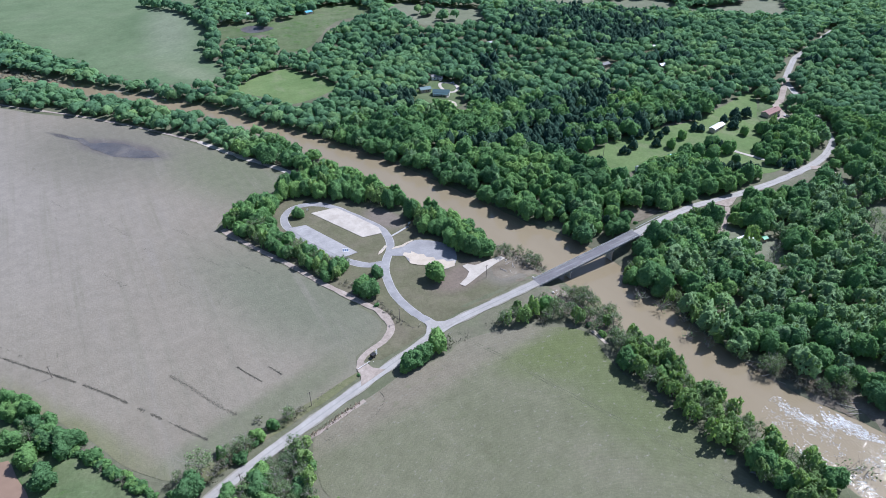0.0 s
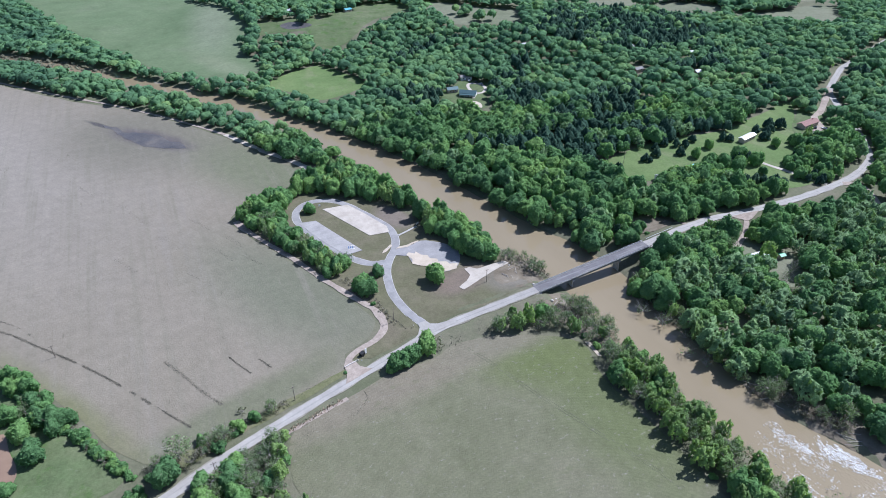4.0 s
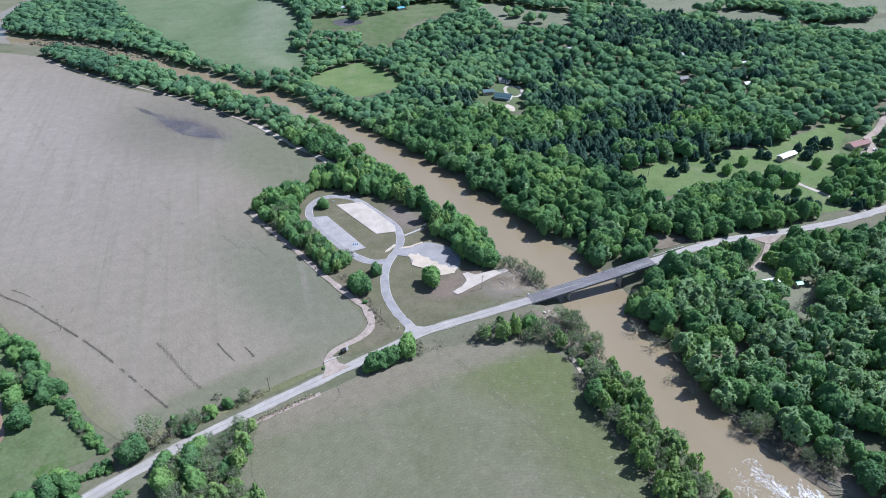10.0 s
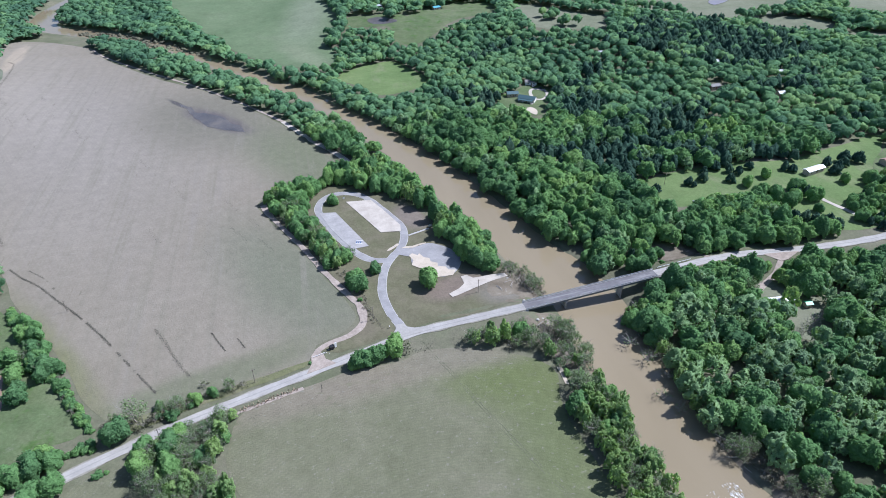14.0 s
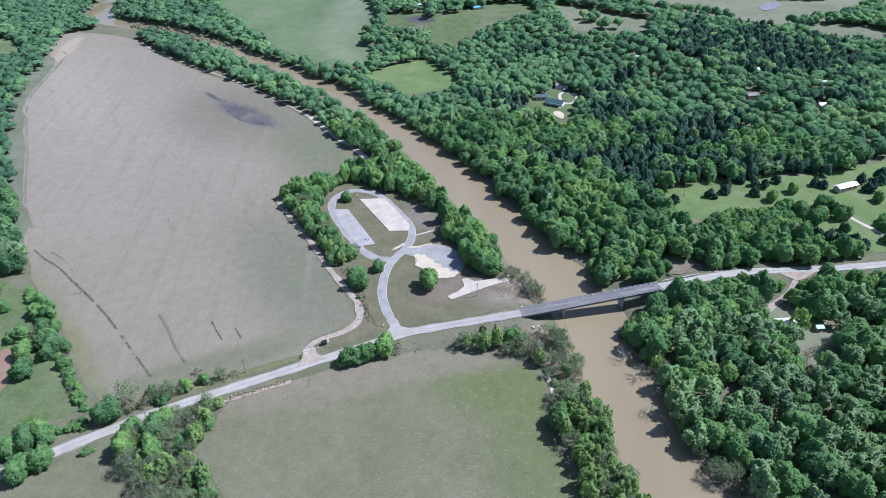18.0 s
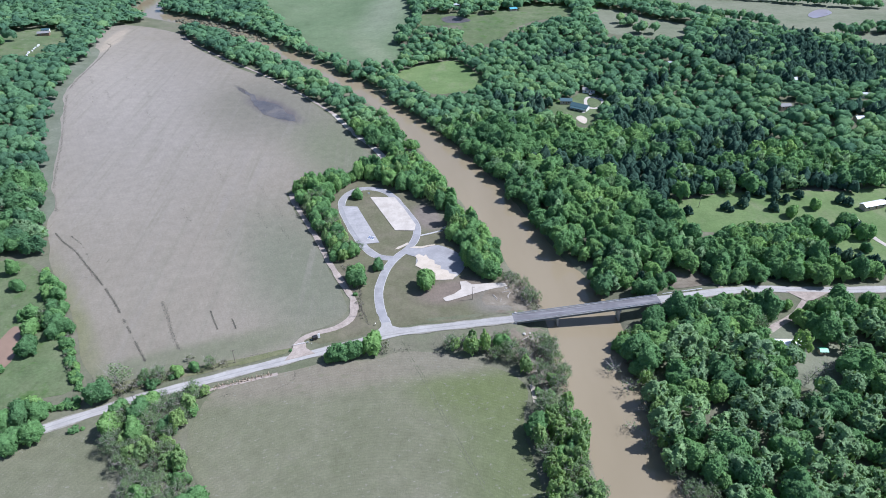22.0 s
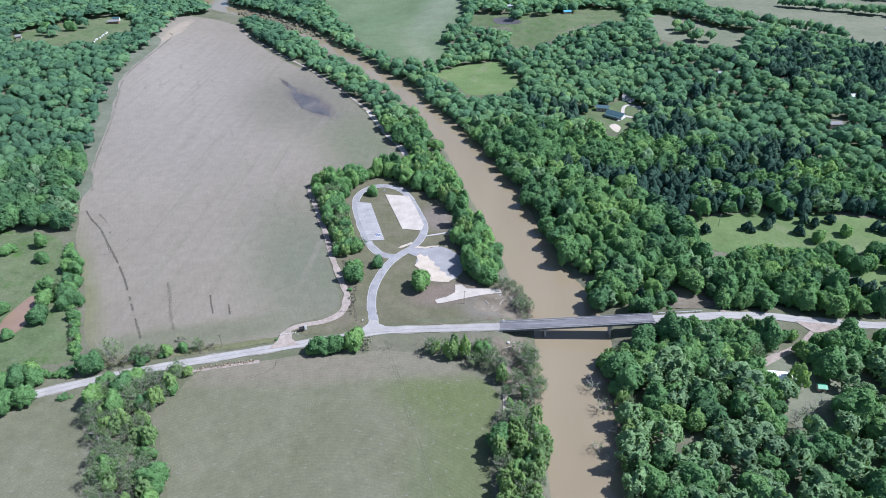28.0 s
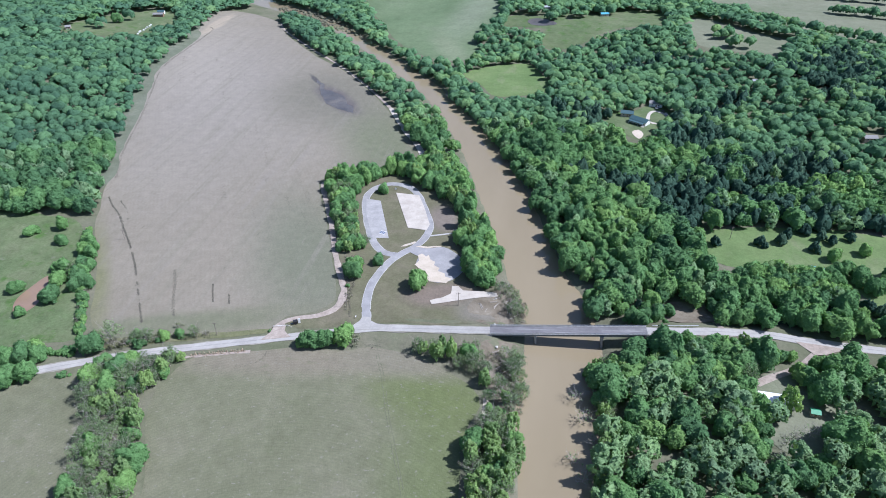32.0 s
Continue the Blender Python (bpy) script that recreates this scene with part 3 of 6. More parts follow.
patch("field_east_strip", FIELD_E_STRIP, M_PASTURE_DRY, "narrow pale field between far tree lines", seed=62)
patch("field_east_far", FIELD_E_FAR, M_PASTURE_DRY, "pale open field beyond the woods", seed=63)
patch("pasture_east", EAST_CLEAR, M_LUSH, "bright green hillside pasture dotted with cedars", seed=11)
POND_PASTURE = [(19, 562), (54, 555), (90, 540), (112, 515), (120, 560), (110, 590), (130, 620), (78, 595), (45, 600)]
patch("farm_yard", [(345, 60), (372, 68), (392, 90), (412, 107), (398, 113), (380, 104), (352, 86), (342, 72)], M_PASTURE, "worn green yard round a farm house", "yard", lift=0.2, seed=54)
patch("pasture_pond", POND_PASTURE, M_PASTURE, "green pasture round a half dry pond", seed=44)
patch("clearing_northwest", NW_CLEAR, M_PASTURE, "green clearing round a farm house", seed=12)
PARK = [(-66, 152), (-40, 168), (-10, 165), (10, 152), (30, 120), (40, 95), (48, 66), (66, 42), (66, 14), (40, 6.5), (8, 5), (-8, 1.5), (-34, -4), (-42, -1), (-38, 5), (-28, 7), (-20, 13), (-17, 20), (-19, 32), (-27, 50), (-36, 72), (-46, 97), (-55, 118)]
patch("park_lawn", PARK, M_LAWN, "dull green mown lawn round the car parks", "lawn", lift=0.10, seed=13)
patch("river_bank_mud", [(48, 24), (60, 38), (70, 46), (76, 40), (79, 28), (78, 12), (66, 8), (56, 10)], M_MUD, "bare grey brown river bank with flood debris", "river bank", lift=0.16, seed=14)
patch("stony_bank", [(104, -92), (108, -108), (114, -122), (120, -134), (124, -150), (136, -150), (134, -132), (126, -117), (118, -100), (112, -92)], M_MUD, "bare stony river bank with driftwood", "river bank", lift=0.2, seed=15)
patch("scrub_clearing", [(146, 26), (154, 37), (171, 34), (175, 22), (155, 18)], M_MUD, "dry brown scrub beside the road", "scrub", lift=0.2, seed=16)
patch("house_yard_east", [(180, -16), (198, -9), (204, -22), (211, -28), (209, -41), (201, -53), (187, -56), (179, -48), (184, -38), (178, -30)], M_PASTURE_DRY, "dry yard round a house in the woods", "yard", lift=0.15, seed=17)
DRY_CLEAR = [(250, -64), (287, -46), (312, -44), (300, -62), (268, -80), (252, -78)]
patch("dry_clearing", DRY_CLEAR, M_PASTURE_DRY, "dry grassy clearing among thin trees", "clearing", lift=0.15, seed=45)
patch("house_yard_north", [(138, 279), (146, 299), (162, 304), (185, 325), (195, 296), (181, 272), (167, 246), (156, 247), (149, 259)], M_PASTURE, "green yard round a house in the woods", "yard", lift=0.15, seed=18)

patch("yard_sand", [(157, 259), (163, 264), (166, 256), (161, 246)], M_SAND, "bare sandy ground before a house", "sand", lift=0.3, edge=0.5, grid=3, seed=46)
patch("bank_silt", [(62.4, -38.6), (65, -40), (64.6, -45), (63.9, -50.5), (62.2, -49.8), (62.8, -44.5)], M_SAND, "pale silt washed onto the field's edge", "silt", lift=0.26, edge=0.7, grid=2, seed=53)
patch("bank_mud_south", [(57, -6), (79, -4), (80, -46), (73, -50), (63, -28)], M_MUD, "bare grey brown river bank with scrub", "river bank", lift=0.16, seed=47)
GAP_CLEAR = [(308, 373), (323, 358), (331, 332), (327, 329), (311, 351)]
patch("gap_clearing", GAP_CLEAR, M_PASTURE_DRY, "narrow dry clearing among dark cedars", "clearing", lift=0.2, seed=48)
patch("pond_northeast", [(514, 535), (537, 558), (552, 560), (548, 541), (528, 526), (512, 520)], plain("silty_pond", (0.24, 0.22, 0.24), 0.3, vary=0.08, scale=0.05), "pale silty farm pond", "pond", lift=0.5, edge=0.8, seed=49)


def furrow(name, pts, width, density, seed, label, tall=0.3, material=None):
    """A ragged line of low weeds and clods."""
    rng = np.random.default_rng(seed)
    s = spline(pts, 1.0 / density)
    gate = np.array([noise.noise((q[0] * 0.07, q[1] * 0.07, seed)) + 0.5 * noise.noise((q[0] * 0.4, q[1] * 0.4, seed + 9)) for q in s]) > -0.30
    s = s[gate]
    n = len(s)
    p = s[:, :2] + rng.normal(size=(n, 2)) * width * 0.36
    z = ground_z(p[:, 0], p[:, 1]) + 0.13
    a, w = rng.uniform(0, 6.28, n), rng.uniform(0.06, 0.24, n)
    base = np.column_stack([p, z])
    along = np.column_stack([np.cos(a) * w, np.sin(a) * w, 0 * a])
    across = np.column_stack([-np.sin(a) * w * 0.8, np.cos(a) * w * 0.8, 0 * a])
    top = base + np.column_stack([rng.normal(size=(n, 2)) * 0.1, rng.uniform(0.05, tall, n)])
    v = np.stack([base - along, base + across, base + along, base - across, top], 1).reshape(-1, 3)
    k = np.arange(n)[:, None] * 5
    f = np.concatenate([k + (0, 3, 4), k + (3, 2, 4), k + (2, 1, 4), k + (1, 0, 4)])
    tagged(new(name, mesh_np(name, v, f, material or M_FURROW)), label, "weeds", kind="stuff")


M_FURROW = plain("dry_weeds", (0.112, 0.104, 0.082), 0.95, vary=0.35, scale=0.7)
M_TRACK = plain("pressed_grass", (0.125, 0.128, 0.080), 0.95, vary=0.25, scale=0.7)
WEEDS = "ragged dark weeds along a field furrow"
furrow("furrow_weeds", [(-209, 111), (-200, 100.5), (-189, 90), (-176, 74), (-166, 62), (-152, 44), (-140, 26.5), (-126, 5), (-116, -10)], 1.0, 30, 1, WEEDS)
furrow("furrow_weeds", [(-198, 107), (-186, 95), (-178, 82)], 0.8, 10, 6, WEEDS)
furrow("furrow_weeds", [(-122, 36), (-115, 23), (-109, 9), (-102, -3)], 1.5, 14, 2, WEEDS)
furrow("furrow_weeds", [(-94, 26), (-91, 19), (-87, 11)], 0.7, 24, 3, WEEDS)
furrow("furrow_weeds", [(-84, 26), (-82, 20), (-78, 11)], 0.7, 24, 4, WEEDS)
furrow("furrow_weeds", [(-322, 515), (-314, 500), (-304, 418), (-296, 351), (-281, 301), (-260, 241), (-238, 177), (-220, 138)], 1.6, 9, 5, WEEDS)
for i, q in enumerate(((-266, 326), (-258, 340), (-240, 346), (-226, 352), (-212, 356), (-284, 372), (-290, 392), (-70, 122), (-85, 150), (-78, 108), (-104, 134), (-120, 175), (-150, 230), (-96, 92), (-62, 92), (-130, 120), (-210, 300), (-260, 395))):
    furrow("furrow_weeds", [q, (q[0] - 4, q[1] + 9), (q[0] - 9, q[1] + 19)], 2.6, 4, 20 + i, WEEDS)
for dx in (-0.7, 0.7):
    furrow("wheel_track", [(5.5 + dx, -6), (9 + dx, -16), (15.5 + dx, -32), (21.5 + dx, -51), (28 + dx, -69), (33.6 + dx, -84), (44 + dx, -112), (50 + dx, -134)], 0.35, 9, 7, "faint wheel track pressed into hay field", 0.08, M_TRACK)

furrow("ditch_weeds", [(-44, -23), (-44, -27), (-48, -31), (-54, -34)], 1.0, 4, 51, "broken line of dark ditch weeds in hay field", 0.4)
furrow("ditch_weeds", [(-75, -35.5), (-69, -34)], 1.0, 4, 52, "broken line of dark ditch weeds in hay field", 0.4)
furrow("verge_weeds", [(-17, 27), (-14, 19), (-11, 8)], 1.0, 9, 53, "dark weeds along a ditch beside the park road", 0.5)
furrow("verge_weeds", [(-76, -15), (-66, -11), (-54, -8), (-48, -6)], 1.6, 5, 54, "tufts of dead grass along the field edge", 0.4)
furrow("bank_debris", [(1, -12), (9, -11), (16, -8), (26, -9)], 2.6, 5, 55, "dead brush beside the road", 0.6)

# ---- roads, car parks and tracks ----
west_road = ROAD[ROAD[:, 0] < BRIDGE_A + 0.5][::4]
east_road = ROAD[ROAD[:, 0] > BRIDGE_B - 0.5][::4]
west_road[-1] = (BRIDGE_A, 3.1, 4.2)
ribbon("road_west", west_road, 4.8, M_ROAD, "pale worn two-lane country road", own_z=True)
ribbon("verge_west", west_road - np.array((0, 0, 0.07)), 5.6, M_SHOULDER, "pale gravel road shoulder", "verge", own_z=True, wobble=0.35)
ribbon("verge_east", east_road - np.array((0, 0, 0.07)), 5.8, M_SHOULDER, "pale gravel road shoulder", "verge", own_z=True, wobble=0.35)
ribbon("road_east", east_road, 5.0, M_ROAD, "pale worn road climbing into the woods", own_z=True)
M_SEAM = grassy("road_seam", ((0.3, (0.26, 0.25, 0.238)), (0.7, (0.33, 0.315, 0.295))), ((0.3, GREY3(0.42)), (0.7, GREY3(0.58))), 0.2, 0.9, rough=0.85, bump=0.15)
for nm, line in (("road_seam_west", west_road), ("road_seam_east", east_road)):
    ribbon(nm, line + np.array((0, 0, 0.024)), 0.55, M_SEAM, "darker worn seam along the road's middle", own_z=True, skirt=0.02, wobble=0.5)
LOOP = [(-2, 2.5), (-2.2, 9), (-5, 19.5), (-6.4, 34), (-5, 46), (-1, 60), (5, 70), (10.5, 77), (15.5, 88), (16.2, 103), (9, 124), (2.5, 140), (-5, 151), (-16.5, 155.5), (-25, 153), (-31, 145), (-32.6, 132), (-27.5, 112), (-20.5, 92), (-14, 78), (-6.5, 69.5), (3, 67)]
ribbon("park_road", LOOP, 4.3, M_ASPHALT, "grey asphalt park road forming a loop", lift=0.22)
ribbon("park_road_verge", LOOP, 4.95, M_CONC, "pale worn edge beside the park road", "verge", lift=0.16, wobble=0.12)
JUNCTION = [(-13, -3.4), (-7.5, 1.2), (-4.8, 5.5), (-4.4, 9), (0.2, 9), (1.0, 5.8), (4.5, 3.9), (13, 3.2), (13, 0.5), (0, -1.0)]


def slab(name, outline, material, label, lift, category="car park", thick=0.2):
    """A thin cast slab with straight edges."""
    bm = bmesh.new()
    vs = [bm.verts.new((x, y, float(ground_z(x, y)) + lift)) for x, y in outline]
    f = bm.faces.new(vs)
    if f.normal.z < 0:
        f.normal_flip()
    r = bmesh.ops.extrude_face_region(bm, geom=[f])
    for v in r["geom"]:
        if isinstance(v, bmesh.types.BMVert):
            v.co.z -= thick
    return tagged(new(name, bm_mesh(name, bm, material)), label, category, kind="structure")


slab("road_junction", JUNCTION, M_ROAD, "pale flared road junction", 0.36, "road")
slab("car_park_trailers", [(-13.8, 142.5), (2.8, 140.5), (9.0, 124.5), (16.0, 103.5), (15.0, 96.5), (2.8, 98.2)], M_GRAVEL, "pale concrete trailer car park", 0.34)
slab("car_park_cars", [(-32.3, 132), (-22, 130.1), (-6.7, 84.9), (-16.5, 84), (-21, 94), (-27.5, 112)], M_ASPHALT_PALE, "light grey asphalt car park with one painted bay", 0.34)
patch("car_park_ramp", [(8.5, 71.5), (12, 77.5), (19, 76.2), (28.4, 78.6), (34, 75.5), (40, 68.5), (43.8, 61.8), (41, 51), (34.7, 44), (25.8, 43.9), (22, 52), (14.5, 60), (15, 67)], M_ASPHALT, "grey asphalt apron above the boat ramp", "car park", lift=0.30, edge=0.5, grid=4, seed=20)
patch("silt_spill", [(14.6, 68.5), (17, 70), (19.5, 67), (21, 68.5), (22.5, 64), (25.5, 62.5), (25, 59), (29, 57), (28.5, 54), (33, 52.5), (33.5, 49.5), (37.5, 48), (34.7, 43.6), (25.4, 43.4), (22.5, 47), (21.6, 51.5), (18, 54), (14.5, 58.5), (15.8, 63)], M_SAND, "pale silt left by a flood on the asphalt", "silt", lift=0.38, edge=1.4, grid=3, seed=21)
patch("silt_edge", [(11.5, 77.4), (15, 76.4), (19, 75.6), (23, 77.4), (27, 78.4), (27.5, 79.6), (23.5, 79.2), (19, 77.6), (14.5, 78.4)], M_SAND, "pale silt along the apron's edge", "silt", lift=0.40, edge=0.6, grid=3, seed=23)
patch("silt_patch", [(2.4, 76.4), (4.5, 79), (7.5, 81), (10.5, 83.4), (11.4, 81.8), (8.5, 79.4), (5.2, 77)], M_SAND, "pale silt beside the park road", "silt", lift=0.40, edge=0.6, grid=3, seed=24)
patch("boat_ramp", [(28, 27), (29.3, 23.9), (43, 28.6), (59.5, 33.8), (64, 35), (63, 38), (52, 37.6), (44.5, 37.6), (41.5, 41), (38.2, 40.5), (38.6, 34), (34.5, 30.2)], M_GRAVEL, "pale gravel boat ramp going down to the river", "ramp", lift=0.34, edge=0.4, grid=3, seed=22)
ribbon("foot_path", [(18.5, 90.3), (25, 92.4), (32.5, 94.9)], 1.3, M_CONC, "narrow pale concrete foot path", "path", lift=0.3)
DIRT = [(-43, -12), (-45.3, -5.5), (-43.6, 0), (-37.5, 4), (-28, 7), (-21, 13), (-19, 20), (-20, 30), (-23, 37), (-30, 53), (-37, 70), (-46, 95), (-55, 116), (-64, 138), (-68, 152)]
ribbon("dirt_track", DIRT, 3.6, M_DIRT, "pinkish tan dirt track along the field", "track", lift=0.24, wobble=0.5)
ribbon("dirt_track_near", [(-3, 197), (-11, 219), (-29, 253), (-50, 297)], 4.6, M_GRAVEL, "pale gravel track between field and trees", "track", lift=0.22, wobble=0.6)
ribbon("dirt_track_river", [(-50, 297), (-83, 348), (-130, 412), (-179, 469), (-234, 537), (-254, 573)], 2.6, M_DIRT, "pale gravel track between field and trees", "track", lift=0.22, wobble=0.6)
slab("track_mouth", [(-50, -15.2), (-47.4, -9), (-47.2, -3.5), (-44.8, 0.6), (-41.4, -3.2), (-40.6, -7), (-36, -11.2)], M_DIRT, "flared tan mouth of the dirt track", 0.34, "track")
ribbon("side_track", [(216, 9), (213, 3), (206, -4), (198, -9), (190, -13), (182, -18)], 3.4, M_DIRT, "tan dirt drive into the woods", "track", lift=0.25, wobble=0.4)
slab("side_track_mouth", [(205, 8.2), (216, 7.4), (227, 6.0), (216.5, 1.5), (212, 1.0)], M_DIRT, "flared mouth of the dirt drive", 0.42, "track")
ribbon("house_drive_east", [(283, 74), (281, 62), (281, 50), (288, 30), (294, 10)], 3.0, M_GRAVEL, "pale gravel drive to a barn", "track", lift=0.25, wobble=0.4)
ribbon("gravel_drive_south", [(304, 6), (312, 0), (309, -9), (304, -17), (296, -26)], 5.0, M_DIRT, "pale gravel drive from the road", "track", lift=0.25, wobble=0.4)
ribbon("yard_drive", [(452, 129), (430, 116), (400, 98), (385, 92), (372, 76), (352, 70)], 5.0, M_DIRT, "tan farm yard drive", "track", lift=0.3, wobble=0.4)
ribbon("loop_drive", [(166, 270), (172, 283), (176, 300), (182, 307), (190, 299), (188, 287), (179, 279), (172.5, 283)], 3.0, M_GRAVEL, "pale looped gravel drive before a house", "track", lift=0.3, wobble=0.2)
ribbon("dirt_spur", [(172, 12), (172.5, 19), (169, 26)], 3.2, M_DIRT, "short pale dirt spur beside the road", "track", lift=0.3, wobble=0.3)

# ---- bridge ----
def bridge():
    root = new("road_bridge")
    tagged(root, "grey concrete girder bridge with steel rails over the river", "bridge")
    a, b = Vector((BRIDGE_A, 3.1, 4.2)), Vector((BRIDGE_B, 6.0, 10.0))
    along = (b - a).normalized()
    side = Vector((-along.y, along.x, 0)).normalized()
    up = along.cross(side) * -1 if along.cross(side).z < 0 else along.cross(side)
    m = Matrix((along, side, up)).transposed().to_4x4()
    m.translation = a
    root.matrix_world = m
    n = (b - a).length
    part("deck", box_bm(0, n, -3.1, 3.1, -0.35, 0.02), M_DECK, root, "grey violet concrete deck")
    for s in (-1, 1):
        part("kerb", box_bm(0, n, s * 3.05 - 0.22, s * 3.05 + 0.22, 0.02, 0.30, bevel=0.04), M_CONC, root, "pale concrete kerb")
        for z in (0.62, 0.95):
            part("rail", box_bm(0, n, s * 3.12 - 0.05, s * 3.12 + 0.05, z - 0.09, z + 0.09), M_STEEL, root, "galvanised steel rail")
        bm = box_bm(-0.1, 0.1, -0.09, 0.09, 0.3, 1.05)
        post = bm_mesh("post", bm, M_STEEL)
        for k in range(int(n / 2.5)):
            p = new("post", post)
            p.parent = root
            p.location = (1.2 + k * 2.5, s * 3.12, 0)
    for y in (-2.3, -0.77, 0.77, 2.3):
        bm = bmesh.new()
        box(bm, 0, n, y - 0.1, y + 0.1, -1.45, -0.36)
        box(bm, 0, n, y - 0.28, y + 0.28, -1.52, -1.44)
        part("girder", bm, M_GIRDER, root, "dark painted girder")
    for x in (22.2, 54.2):
        z = WATER_Z - 3.5 - (a + along * x).z
        pier = new("pier")
        pier.parent = root
        pier.location = (x, 0, 0)
        part("pier_cap", box_bm(-0.6, 0.6, -2.9, 2.9, -2.6, -1.53, bevel=0.12), M_CONC, pier)
        for y in (-1.7, 1.7):
            part("column", tube(bmesh.new(), (0, y, z), (0, y, -2.5), 0.5, 0.5, 12), M_CONC, pier)
        part("web_wall", box_bm(-0.25, 0.25, -1.7, 1.7, z, -3.4), M_CONC, pier)
    for x0, x1 in ((-2.5, 1.2), (n - 1.2, n + 2.5)):
        part("abutment", box_bm(x0, x1, -3.3, 3.3, -5.5, -0.36, bevel=0.1), M_CONC, root, "concrete abutment set into the bank")
    return root


bridge()


def guard_rail(name, x0, x1, off):
    """A low steel rail beside the road near the bridge's end."""
    root = tagged(new(name), "galvanised steel guard rail beside the road", "guard rail")
    pts = [q for q in ROAD if x0 < q[0] < x1]
    bm = bmesh.new()
    for q, r in zip(pts[:-1], pts[1:]):
        d = Vector((r[0] - q[0], r[1] - q[1], 0)).normalized()
        s = Vector((-d.y, d.x, 0)) * off
        tube(bm, Vector(q) + s + Vector((0, 0, 0.7)), Vector(r) + s + Vector((0, 0, 0.7)), 0.14, 0.14, 4)
    part("rail_beam", bm, M_STEEL, root)
    post = bm_mesh("post", box_bm(-0.08, 0.08, -0.08, 0.08, -0.6, 0.75), M_WOODPOLE)
    for q, r in zip(pts[:-1], pts[1:]):
        d = Vector((r[0] - q[0], r[1] - q[1], 0)).normalized()
        p = new("post", post)
        p.parent = root
        p.location = Vector(q) + Vector((-d.y, d.x, 0)) * (off + (0.15 if off > 0 else -0.15))


guard_rail("guard_rail", 137.5, 163, 3.3)
guard_rail("guard_rail", 137.5, 160, -3.3)


# ---- trees ----
ICO_V = []
PHI = (1 + 5 ** 0.5) / 2
for s1 in (-1, 1):
    for s2 in (-PHI, PHI):
        ICO_V += [(0, s1, s2), (s1, s2, 0), (s2, 0, s1)]
ICO_V = np.array(ICO_V, float) / np.sqrt(1 + PHI ** 2)
ICO_F = np.array([(i, j, k) for i in range(12) for j in range(i + 1, 12) for k in range(j + 1, 12)
                  if max(np.linalg.norm(ICO_V[i] - ICO_V[j]), np.linalg.norm(ICO_V[j] - ICO_V[k]), np.linalg.norm(ICO_V[i] - ICO_V[k])) < 1.1])
for f in ICO_F:
    if np.dot(np.cross(ICO_V[f[1]] - ICO_V[f[0]], ICO_V[f[2]] - ICO_V[f[0]]), ICO_V[f[0]]) < 0:
        f[1], f[2] = f[2], f[1]


def ball(n, low):
    """Directions and triangles of a finely divided ball, cut off below."""
    pts, faces = [], []
    for tri in ICO_F:
        p, q, r = ICO_V[tri]
        row = {}
        for i in range(n + 1):
            for j in range(n + 1 - i):
                row[i, j] = len(pts)
                pts.append((p * (n - i - j) + q * i + r * j) / n)
        for i in range(n):
            for j in range(n - i):
                faces.append((row[i, j], row[i + 1, j], row[i, j + 1]))
                if i + j < n - 1:
                    faces.append((row[i + 1, j], row[i + 1, j + 1], row[i, j + 1]))
    pts = np.array(pts)
    pts /= np.linalg.norm(pts, axis=1)[:, None]
    _, first, back = np.unique(np.round(pts, 5), axis=0, return_index=True, return_inverse=True)
    pts, faces = pts[first], np.ravel(back)[np.array(faces)]
    faces = faces[(pts[faces][:, :, 2] > low).all(1)]
    used, faces = np.unique(faces, return_inverse=True)
    return pts[used], faces.reshape(-1, 3)


BALLS = {}


